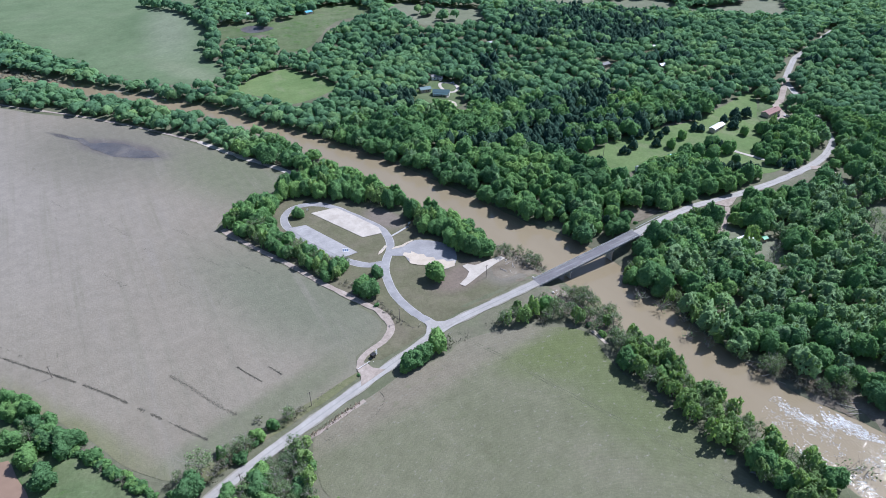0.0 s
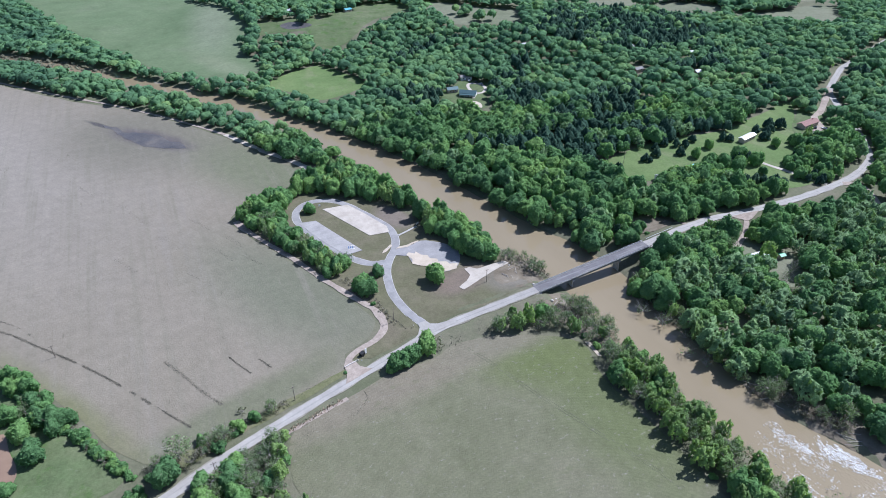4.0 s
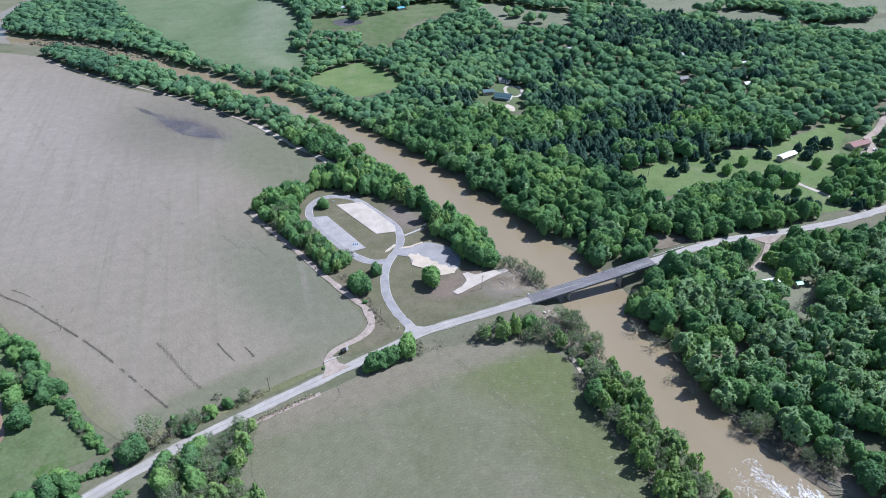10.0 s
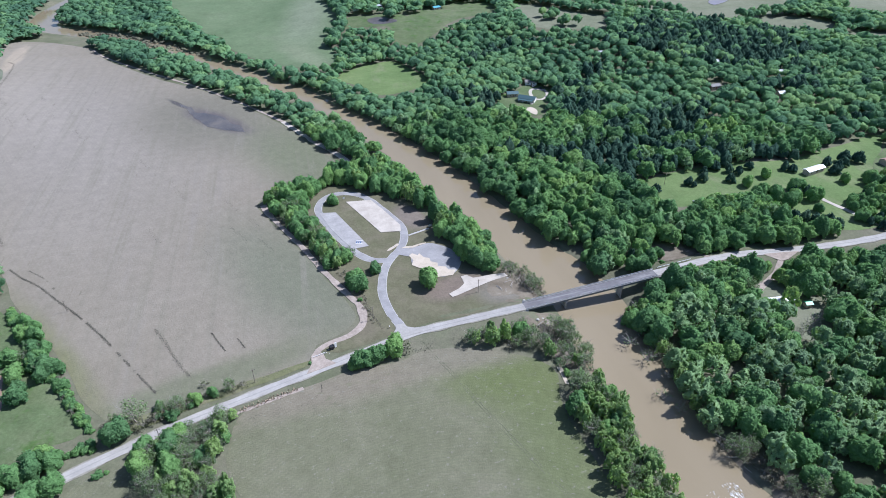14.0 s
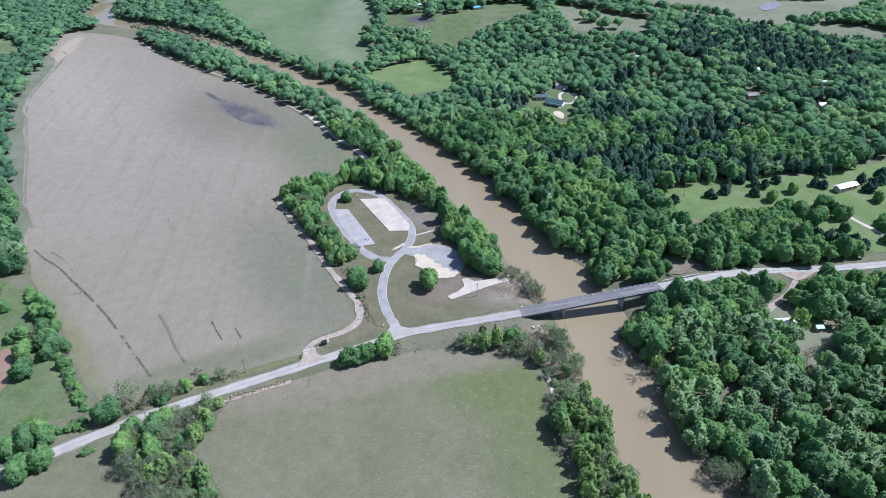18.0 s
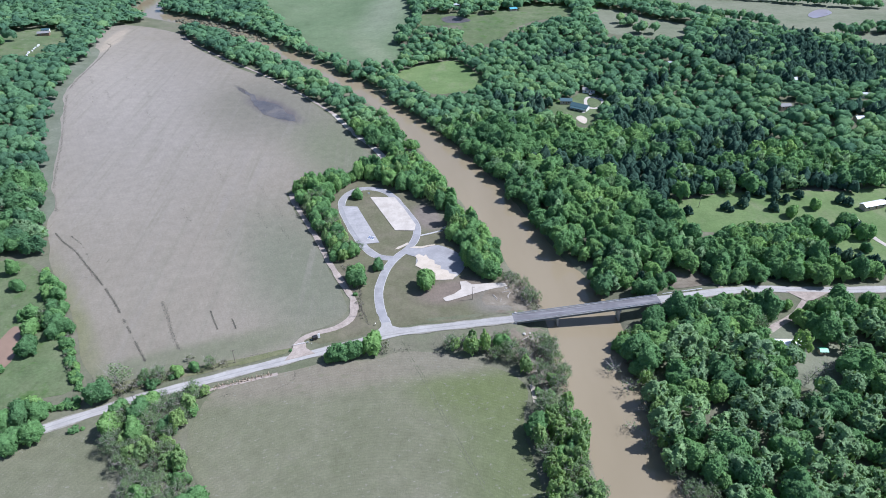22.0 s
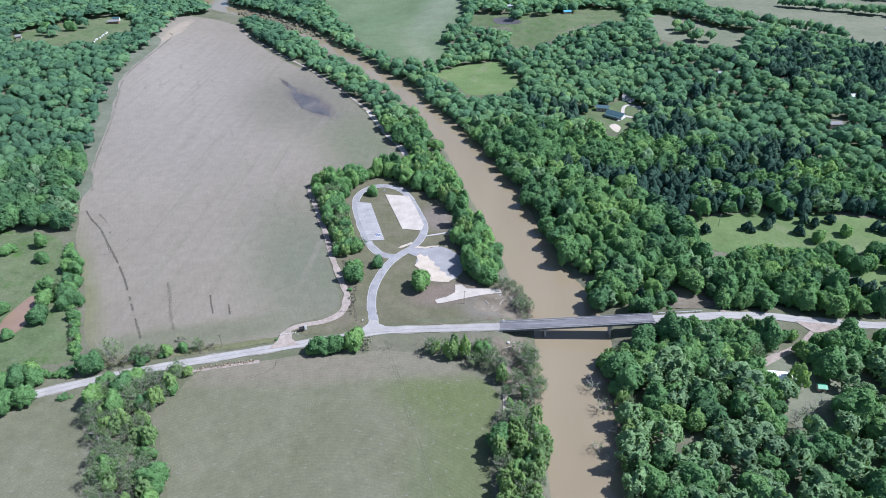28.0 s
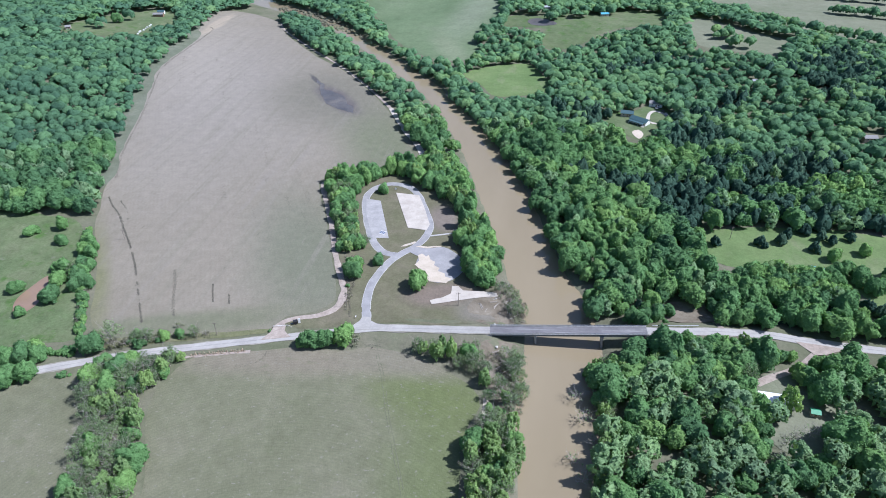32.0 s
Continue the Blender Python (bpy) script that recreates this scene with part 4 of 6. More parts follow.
def crown(seed, R, H, base, lobes, n, sprays, leaf, lo=0.17, hi=0.34, grain=0.07, low=-0.35, middle=0.36, point=0.0, dents=0.0):
    """The leaves of a tree: a craggy skin over many lumps on an uneven dome, frayed by loose leaf sprays.
    n: fineness of the skin; grain: how ragged it is; point: how far the crown narrows upwards; dents: share of the skin torn open."""
    rng = np.random.default_rng(seed)
    if (n, low) not in BALLS:
        BALLS[n, low] = ball(n, low)
    d, f = BALLS[n, low]
    d = d + rng.normal(size=d.shape) * 0.22 / n
    d /= np.linalg.norm(d, axis=1)[:, None]
    r = np.full(len(d), 0.50)
    wide = 1 + 0.16 * np.cos(np.arctan2(d[:, 1], d[:, 0]) * 2 + rng.uniform(0, 6.28)) + 0.10 * np.cos(np.arctan2(d[:, 1], d[:, 0]) * 3 + rng.uniform(0, 6.28))
    for i in range(lobes):
        u = (i + 0.5) / lobes
        z = 1 - u * (1 - low)
        a = i * 2.399 + rng.uniform(-0.6, 0.6)
        q = math.sqrt(max(0.0, 1 - z * z))
        c = np.array((q * math.cos(a), q * math.sin(a), z)) + rng.normal(size=3) * 0.10
        c *= rng.uniform(0.52, 0.80) / np.linalg.norm(c)
        s = rng.uniform(lo, hi)
        along = d @ c
        disc = along ** 2 - (c @ c - s * s)
        r = np.maximum(r, np.where((disc > 0) & (along > 0), along + np.sqrt(np.maximum(disc, 0)), 0))
    r *= 0.94 * wide * (1 + grain * rng.uniform(-1, 1, len(d)))
    zc = base + (H - base) * middle
    size = np.where(d[:, 2:] > 0, (R, R, H - zc), (R, R, (zc - base) / max(-low, 0.2)))
    v = d * r[:, None] * size
    if point:
        t = np.clip(v[:, 2] / (H - zc), -0.4, 1)
        v[:, :2] *= (1 - point * t)[:, None]
    v[:, :2] += rng.uniform(-0.08, 0.08, 2) * R * np.maximum(v[:, 2:], 0) / (H - zc)
    v[:, 2] += zc
    if dents:
        mid = v[f].mean(1)
        off = rng.uniform(0, 50)
        f = f[np.array([noise.noise(Vector(m) * 0.9 + Vector((off, 0, 0))) for m in mid]) > -0.5 + dents]
    if sprays:
        pick = f[rng.integers(0, len(f), sprays)]
        share = rng.dirichlet((1, 1, 1), sprays)[:, :, None]
        way = (d[pick] * share).sum(1)
        p = (v[pick] * share).sum(1) + way * rng.uniform(0.1, 1.1, (sprays, 1)) * leaf
        nrm = way + rng.normal(size=(sprays, 3)) * 0.45 + (0, 0, 0.25)
        ax = np.cross(nrm, rng.normal(size=(sprays, 3)))
        ax /= np.linalg.norm(ax, axis=1)[:, None]
        bx = np.cross(nrm, ax)
        bx /= np.linalg.norm(bx, axis=1)[:, None]
        s = leaf * rng.uniform(0.5, 1.3, (sprays, 1))
        w = rng.uniform(0.5, 1.0, (sprays, 1))
        q = np.stack([p - ax * s, p - bx * s * w, p + ax * s * rng.uniform(0.6, 1.1, (sprays, 1)), p + bx * s * w], 1).reshape(-1, 3)
        k = len(v) + np.arange(sprays)[:, None] * 4
        f = np.concatenate([f, k + (0, 1, 2), k + (0, 2, 3)])
        v = np.concatenate([v, q])
    return v, f


def cedar(seed, R, H, n=7, sprays=60, leaf=0.36):
    """A dense dark conifer: narrow, pointed, shaggy."""
    return crown(seed, R, H, 0.2, 34, n, sprays, leaf, 0.16, 0.30, 0.08, -0.45, 0.36, 0.36)


def thin_crown(seed, R, H, base, clumps, per, leaf):
    """Loose young leaves on bare limbs, with much sky between them."""
    rng = np.random.default_rng(seed)
    vs = []
    for i in range(clumps):
        a, u = i * 2.399 + rng.uniform(-0.5, 0.5), (i + 0.5) / clumps
        z = 1 - u * rng.uniform(0.85, 1.1)
        ring = R * 0.8 * math.sqrt(max(0.0, 1 - (max(z, 0) - 0.08) ** 2)) * rng.uniform(0.5, 1.02)
        c = np.array((ring * math.cos(a), ring * math.sin(a), base + (H - base) * (0.18 + 0.62 * max(z, 0)) * rng.uniform(0.93, 1.07)))
        d = rng.normal(size=(per, 3))
        d /= np.linalg.norm(d, axis=1)[:, None]
        p = c + d * R * rng.uniform(0.08, 0.36, (per, 1))
        nrm = d + rng.normal(size=(per, 3)) * 0.5 + (0, 0, 0.4)
        ax = np.cross(nrm, rng.normal(size=(per, 3)))
        ax /= np.linalg.norm(ax, axis=1)[:, None]
        bx = np.cross(nrm, ax)
        bx /= np.linalg.norm(bx, axis=1)[:, None]
        s, w = leaf * rng.uniform(0.5, 1.35, (per, 1)), rng.uniform(0.5, 1.0, (per, 1))
        vs.append(np.stack([p - ax * s, p - bx * s * w, p + ax * s, p + bx * s * w], 1))
    v = np.concatenate(vs).reshape(-1, 3)
    k = np.arange(len(v) // 4)[:, None] * 4
    return v, np.concatenate([k + (0, 1, 2), k + (0, 2, 3)])


def trunk_bm(seed, R, H, limbs=5, r0=0.28, twigs=0):
    """A tapered, slightly bent trunk with limbs that reach into the crown."""
    rng = random.Random(seed)
    bm = bmesh.new()
    p, pts = Vector((0, 0, -0.5)), []
    for i in range(4):
        pts.append(p.copy())
        p = p + Vector((rng.uniform(-0.05, 0.05) * H, rng.uniform(-0.05, 0.05) * H, H * 0.22))
    for i in range(3):
        tube(bm, pts[i], pts[i + 1], r0 * (1 - i * 0.26), r0 * (1 - (i + 1) * 0.26), 6)
    for i in range(limbs):
        a = i * 2.4 + rng.uniform(-0.4, 0.4)
        s = pts[1].lerp(pts[3], rng.random())
        e = s + Vector((math.cos(a), math.sin(a), rng.uniform(0.5, 1.2))) * R * rng.uniform(0.5, 0.75)
        tube(bm, s, e, r0 * 0.42, r0 * 0.12, 3)
        for k in range(twigs):
            q = s.lerp(e, rng.uniform(0.35, 1.0))
            tube(bm, q, q + Vector((rng.uniform(-1, 1), rng.uniform(-1, 1), rng.uniform(0.1, 1.1))) * R * 0.38, r0 * 0.14, r0 * 0.04, 3)
    return bm




def tree_kind(name, label, category, leaves, leaf_mat, trunk, bark):
    root = tagged(new(name), label, category)
    t = part("trunk", trunk, bark, root)
    c = new("crown", mesh_np("crown", *leaves, leaf_mat, True))
    c.parent = root
    return root


KINDS = {
    "oak": [tree_kind("broadleaf_tree", "full green broadleaf tree with a rounded crown", "tree", crown(10 + i, 4.7, 9.5, 0.1, 60, 5, 540, 0.46), M_LEAF, trunk_bm(10 + i, 5.0, 10.5), M_BARK) for i in range(6)],
    "tall": [tree_kind("riverside_tree", "tall leafy green riverside tree", "tree", crown(30 + i, 4.0, 13.0, 0.6, 64, 5, 560, 0.46), M_LEAF, trunk_bm(30 + i, 4.2, 14.5, 6), M_BARK) for i in range(4)],
    "sparse": [tree_kind("thin_tree", "thin grey green tree just coming into leaf", "tree", thin_crown(50 + i, 4.6, 10.5, 1.5, 20, 36, 0.25), M_SPARSE, trunk_bm(50 + i, 5.6, 12, 9, 0.2, 4), M_PALEBARK) for i in range(4)],
    "willow": [tree_kind("willow_tree", "pale green feathery riverside willow tree", "tree", crown(120 + i, 3.6, 12.0, 0.4, 56, 5, 640, 0.40, 0.13, 0.26, 0.15, dents=0.25), M_WILLOW, trunk_bm(120 + i, 4.6, 11.5, 7, 0.2, 2), M_PALEBARK) for i in range(4)],
    "bush": [tree_kind("bush", "low rounded green bush", "bush", crown(70 + i, 2.3, 3.5, 0.0, 26, 4, 190, 0.36, 0.2, 0.4, 0.10), M_LEAF, trunk_bm(70 + i, 2.0, 2.6, 4, 0.1), M_BARK) for i in range(3)],
    "scrub": [tree_kind("scrub_bush", "straggly grey brown riverside scrub bush", "bush", thin_crown(80 + i, 2.6, 3.8, 0.0, 8, 21, 0.24), M_SCRUB, trunk_bm(80 + i, 3.4, 3.6, 9, 0.09, 6), M_PALEBARK) for i in range(3)],
    "cedar": [tree_kind("cedar_tree", "dark green dense cedar tree on open grass", "tree", cedar(90 + i, 3.0, 7.8, 7, 320, 0.30), M_CEDAR, trunk_bm(90 + i, 0.6, 7, 2, 0.2), M_BARK) for i in range(3)],
    "dead": [tree_kind("flooded_tree", "bare leafless grey tree with spreading limbs", "tree", thin_crown(100 + i, 3.4, 5.6, 1.0, 8, 6, 0.26), M_SPARSE, trunk_bm(100 + i, 4.8, 6, 10, 0.14, 8), M_PALEBARK) for i in range(2)],
}
USED = {k: 0 for k in KINDS}
SWELL = {"oak": 1.28, "tall": 1.2, "sparse": 1.15, "cedar": 1.3, "willow": 1.2}
placer = random.Random(7)


def plant(kind, x, y, scale=1.0, tall=1.0, group="", z=None):
    """A tree of that kind on the ground; the first of a sort is the model itself."""
    n = USED[kind]
    USED[kind] += 1
    models = KINDS[kind]
    z = float(ground_z(x, y)) if z is None else z
    scale *= SWELL[kind] if kind in SWELL else 1.0
    m = Matrix.Translation((x, y, z)) @ Matrix.Rotation(placer.uniform(0, 6.28), 4, "Z") @ Matrix.Diagonal((scale, scale * placer.uniform(0.92, 1.08), scale * tall, 1))
    if n < len(models):
        ob = models[n]
        ob.matrix_basis = m
    else:
        ob = copy_thing(models[n % len(models)], m)
        ob.matrix_basis = m
    if group:
        tagged(ob, group=group)
    return ob


# single trees of the park, the verges and the pastures
for kind, x, y, s, tl in (("oak", 19.5, 38.5, 1.08, 0.86), ("oak", -7, 58, 0.66, 0.8), ("oak", -22.5, 142.5, 0.68, 0.85), ("oak", -18, 43, 0.92, 0.95), ("oak", -19.5, 50, 0.8, 0.95), ("tall", -16, 47, 0.62, 0.75), ("sparse", -19, 75, 0.8, 0.9),
                          ("oak", -24.5, -15.5, 0.92, 0.85), ("oak", -17.5, -14, 0.78, 1.0), ("oak", -8.5, -11, 0.92, 0.95), ("scrub", -2.5, -11, 1.5, 1.1), ("oak", -28, -16, 0.55, 0.8), ("oak", -127, -34, 0.95, 1.0), ("bush", -132, -51, 0.9, 0.8), ("bush", -129, -50, 0.5, 0.6),
                          ("oak", -229, 60.5, 0.75, 0.7), ("tall", -213, 68, 0.8, 0.8), ("oak", -204, 53, 0.7, 0.8), ("oak", -198, 5, 0.75, 0.8), ("oak", -184, 27, 0.8, 0.85), ("oak", -179, 14, 0.85, 0.85), ("oak", -174, 0, 0.9, 0.85),
                          ("oak", -166, 16, 0.85, 0.9), ("oak", -172, 20, 0.8, 0.85), ("sparse", -178, 26, 0.85, 0.8), ("oak", -182, -13, 0.6, 0.7), ("oak", -182, 44, 0.7, 0.9), ("bush", -157, 3, 1.5, 1.1), ("oak", -189, 27, 0.6, 0.7),
                          ("sparse", -121.5, -25.5, 1.15, 1.0), ("scrub", -118, -30, 1.5, 1.1), ("scrub", -114, -28, 1.4, 1.1), ("scrub", -105, -22, 1.3, 1.0), ("scrub", -101, -22, 1.2, 1.0), ("scrub", -95, -11, 1.0, 0.9), ("scrub", -83, -16, 1.3, 1.0), ("scrub", -78, -15.5, 1.0, 0.8),
                          ("oak", -113, -20.5, 0.42, 0.8), ("oak", -98, -20, 0.52, 0.85), ("oak", -91, -17.5, 0.45, 0.9), ("bush", -107, -27.5, 1.3, 1.0), ("oak", -162, -46, 0.9, 0.85), ("oak", -153, -58, 0.95, 0.9), ("tall", -146, -55, 0.85, 0.8), ("oak", -168, -52, 0.8, 0.8),
                          ("willow", -87, -35, 0.7, 0.8), ("willow", -82, -33.5, 0.55, 0.7), ("bush", -86, -44, 1.6, 1.1), ("oak", -83, -72, 0.62, 0.8), ("oak", -80, -80, 0.6, 0.8), ("oak", -94, -87, 0.7, 0.9), ("oak", -71, -95, 0.7, 0.85), ("oak", -116, -43, 0.7, 0.9), ("willow", -76, -105, 0.9, 0.9), ("bush", -48, -8.2, 0.4, 0.7)):
    plant(kind, x, y, s, tl)
for x, y, s in ((186, 91, 0.85), (211, 93, 0.85), (223, 95, 0.95), (236, 112, 0.9), (239, 106, 0.95), (244, 113, 0.85), (248, 109, 0.85), (246, 100, 0.9), (239, 88, 0.9), (251, 96, 0.85), (213, 90, 0.55), (229, 103, 0.8), (262, 100, 0.8), (284, 92, 0.9), (312, 78, 1.0), (318, 82, 1.0), (287, 88, 0.8),
                (316, 90, 1.0), (332, 92, 1.2), (340, 88, 1.2), (326, 86, 1.0), (247, 36, 1.0), (252, 33, 1.1), (257, 30, 1.0), (262, 26, 1.1), (266, 22, 0.9), (268, 62, 1.0), (272, 66, 1.1), (275, 60, 0.9)):
    plant("cedar", x, y, s, 0.78, group="cedars of the hillside pasture")
for x, y, s in ((246, 80, 0.65), (264, 86, 0.6), (270, 64, 0.85), (252, 60, 0.9), (247, 66, 0.8), (274, 52, 0.85), (268, 40, 0.5), (310, 66, 0.6), (256, 51, 0.85), (263, 56, 0.7)):
    plant("oak", x, y, s)
for x, y in ((105.5, -45), (109.5, -57), (103, -33), (101, -66), (104, -76)):
    plant("dead", x, y, placer.uniform(1.0, 1.4), group="flooded trees along the bank", z=WATER_Z - 0.8)

STRIP_PARK_N = [(-64, 152), (-45, 170), (-22, 180), (-5, 190), (6, 200), (22, 196), (33, 164), (38, 140), (44, 118), (30, 121), (21, 132), (12, 148), (2, 156), (-8, 163), (-20, 164), (-34, 156), (-38, 146), (-50, 146)]
STRIP_PARK_W = [(-62, 146), (-44, 148), (-38, 138), (-39, 124), (-33, 104), (-26, 86), (-20, 72), (-26, 66), (-33, 68), (-42, 94), (-51, 116)]
STRIP_PARK_E = [(33, 100), (40, 108), (47, 112), (55, 92), (62, 66), (62, 52), (56, 43), (46, 45), (44, 54), (46, 64), (42, 76), (36, 86)]
STRIP_SOUTH_SCRUB = [(28, -9.5), (44, -8), (57, -9), (61, -20), (70, -30), (77, -47), (66, -47), (60, -31), (44, -20), (26, -13)]
STRIP_SOUTH = [(66, -48), (77, -48), (79, -70), (80, -110), (80, -150), (72, -170), (60, -160), (59, -124), (60, -100), (59, -66)]
STRIP_CREEK = [(-118, -46), (-100, -37), (-84, -30), (-80, -28), (-86, -46), (-86, -63), (-75, -86), (-64, -106), (-52, -130), (-80, -136), (-89, -110), (-98, -89), (-111, -67)]
STRIP_ROAD = [(-134, -30), (-118, -30), (-98, -23), (-84, -19), (-82, -15), (-100, -18), (-120, -24), (-138, -24)]
STRIP_HEDGE = [(-137, -27), (-152, -3), (-159, 9), (-174, 32), (-196, 70), (-199, 68), (-177, 30), (-162, 7), (-155, -5), (-140, -28)]
STRIP_SW = [(-176, -50), (-156, -44), (-138, -40), (-134, -36), (-137, -34), (-156, -38), (-180, -45)]
STRIP_FAR = [(-4, 200), (8, 206), (20, 218), (16, 240), (0, 270), (-22, 305), (-44, 352), (-80, 405), (-128, 474), (-178, 540), (-222, 590), (-252, 612), (-262, 590), (-248, 566), (-232, 540), (-177, 470), (-128, 411), (-81, 348), (-48, 297), (-27, 252), (-9, 218)]


def scatter(poly, gap, seed):
    """Uneven places inside an outline, about gap metres apart."""
    rng = np.random.default_rng(seed)
    p = np.asarray(poly, float)
    lo, hi = p.min(0), p.max(0)
    xs, ys = np.meshgrid(np.arange(lo[0], hi[0] + gap, gap), np.arange(lo[1], hi[1] + gap, gap * 0.87))
    xs[1::2] += gap / 2
    xs, ys = xs.ravel(), ys.ravel()
    xs, ys = xs + rng.uniform(-0.33, 0.33, len(xs)) * gap, ys + rng.uniform(-0.33, 0.33, len(ys)) * gap
    ok = inside(xs, ys, p)
    return list(zip(xs[ok], ys[ok]))


def fill(poly, gap, seed, mix, lo, hi, group):
    for x, y in scatter(poly, gap, seed):
        if near([x], [y], ROAD)[0][0] < 6.5:
            continue
        kind = placer.choices([k for k, _ in mix], [w for _, w in mix])[0]
        plant(kind, x, y, placer.uniform(lo, hi), placer.uniform(0.85, 1.1), group)


fill(STRIP_PARK_N, 6.6, 1, (("oak", 6), ("tall", 2), ("willow", 2)), 0.72, 1.0, "trees north of the car parks")
fill(STRIP_PARK_W, 5.2, 2, (("oak", 6), ("willow", 2), ("sparse", 2)), 0.55, 0.8, "trees between track and car park")
fill(STRIP_PARK_E, 6.2, 3, (("oak", 6), ("tall", 2), ("willow", 1)), 0.78, 1.0, "trees between car park and river")
fill(STRIP_SOUTH, 5.0, 4, (("oak", 1.2), ("tall", 0.4), ("willow", 8), ("sparse", 4), ("bush", 1)), 0.6, 0.95, "trees along the river bank")
fill(STRIP_SOUTH_SCRUB, 4.2, 27, (("sparse", 6), ("scrub", 5), ("willow", 2.5), ("oak", 0.6), ("bush", 1.5)), 0.55, 0.9, "scrub and thin trees on the south bank")
fill(STRIP_CREEK, 4.5, 5, (("oak", 1.5), ("willow", 2), ("sparse", 10), ("scrub", 2), ("bush", 1)), 0.6, 0.95, "trees along the creek")
fill(STRIP_ROAD, 4.6, 6, (("sparse", 2), ("bush", 3), ("scrub", 6)), 0.5, 0.8, "roadside trees and bushes")
fill(STRIP_HEDGE, 2.1, 7, (("bush", 8), ("scrub", 1)), 0.5, 0.95, "hedge along the field")
fill([(-157, 8), (-166, 10), (-180, 34), (-196, 66), (-190, 68), (-172, 36)], 6.5, 17, (("oak", 5), ("bush", 2)), 0.5, 0.75, "trees along the hedge")
fill(STRIP_SW, 3.4, 8, (("oak", 1), ("bush", 6)), 0.6, 1.0, "hedge along the road")
fill([(60, 47), (71, 47), (79, 32), (79, 14), (73, 12), (65, 34)], 3.2, 9, (("scrub", 6), ("sparse", 1)), 0.45, 0.8, "scrub on the muddy bank")
fill([(133, 12), (146, 14), (152, 24), (148, 32), (136, 34), (126, 28)], 5.6, 10, (("oak", 4), ("bush", 3), ("cedar", 2)), 0.5, 0.8, "bushes beside the bridge")
fill([(24, -9), (52, -7), (60, -10), (40, -13)], 4.6, 11, (("scrub", 4), ("bush", 2)), 0.5, 0.9, "verge bushes south of the road")

fill([(-28, 62), (-22, 62), (-16, 36), (-12, 14), (-15, 12), (-18, 30), (-24, 44)], 3.2, 12, (("scrub", 5), ("bush", 1)), 0.3, 0.6, "weeds beside the park road")

fill([(302, 32), (322, 33), (338, 43), (348, 56), (345, 66), (328, 68), (312, 52)], 6.5, 13, (("oak", 6), ("cedar", 2), ("willow", 1)), 0.6, 0.85, "trees inside the road's bend")
fill([(250, -64), (287, -46), (312, -44), (300, -62), (268, -80), (252, -78)], 13, 15, (("sparse", 1),), 0.8, 1.1, "thin trees in the dry clearing")

fill([(292, 45), (315, 50), (303, 25), (300, 13), (288, 13), (283, 26)], 6.0, 18, (("oak", 5), ("cedar", 3)), 0.5, 0.72, "trees beside the barn drive")
fill([(198, 36), (238, 34), (243, 46), (236, 57), (212, 64), (195, 63)], 6.2, 26, (("oak", 6), ("cedar", 2), ("willow", 1)), 0.75, 1.05, "trees below the hillside pasture")
fill([(204, 22), (234, 16), (264, 13), (262, 20), (234, 30), (204, 33)], 5.6, 19, (("oak", 3), ("cedar", 6), ("tall", 1)), 0.65, 0.95, "trees north of the road")
fill([(62, -10), (78, -9), (80, -46), (74, -44), (68, -28)], 3.6, 20, (("scrub", 6), ("sparse", 2)), 0.6, 0.95, "scrub on the south bank")
fill([(111, -14), (126, -13), (150, -11), (176, -8), (190, -7), (188, -12), (178, -16), (150, -20), (111, -22)], 5.6, 24, (("oak", 7), ("willow", 2)), 0.62, 0.9, "trees south of the road")
fill([(140, -8), (176, -7), (193, -5), (193, 1.5), (176, 1.5), (150, -1), (140, -3)], 4.4, 28, (("oak", 5), ("bush", 1), ("willow", 1)), 0.58, 0.82, "young trees along the road's edge")
fill([(110.5, -12), (117, -12), (117, -50), (115, -92), (109, -92), (111, -50)], 3.8, 25, (("scrub", 4), ("sparse", 4), ("willow", 2)), 0.5, 0.85, "brush on the east bank")
fill([(110, -96), (114, -110), (119, -122), (126, -132), (132, -130), (124, -114), (117, -98)], 2.7, 21, (("scrub", 5), ("sparse", 1.5)), 0.6, 1.1, "brush on the stony bank")
for x, y, s in ((189, -47, 1.1), (195, -46, 1.2), (200, -44, 1.0), (204, -45, 1.1), (185, -51, 1.0), (92, -152, 1.5), (99, -156, 1.4)):
    plant("dead", x, y, s, group="bare trees on open ground")

# ---- woods ----
SEEN = [(-300, -70), (-120, -140), (90, -185), (250, -120), (620, 60), (890, 250), (760, 560), (545, 770), (200, 740), (-170, 945), (-470, 830), (-710, 610)]
NW_WOODS = [(-206, 86), (-219, 118), (-234, 153), (-271, 240), (-297, 324), (-315, 402), (-321, 452), (-331, 520), (-346, 598), (-325, 632), (-322, 660), (-366, 690), (-366, 860), (-700, 900), (-900, 600), (-700, 250), (-340, 70)]
CEDAR_ZONES = ([(103, 178), (126, 186), (151, 163), (175, 175), (213, 204), (253, 238), (272, 211), (279, 167), (256, 145), (270, 130), (304, 107), (282, 97), (238, 116), (196, 106), (176, 88), (167, 101), (152, 141), (129, 155)],
               [(174, 255), (190, 285), (226, 310), (230, 273), (226, 236), (196, 208), (176, 221)], [(89, 297), (104, 325), (136, 308), (148, 273), (128, 258), (102, 276)],
               [(290, 392), (332, 426), (387, 461), (412, 447), (456, 458), (482, 382), (473, 299), (423, 232), (363, 250), (351, 288), (324, 306), (303, 353)], [(385, 219), (423, 232), (395, 193), (364, 198)])
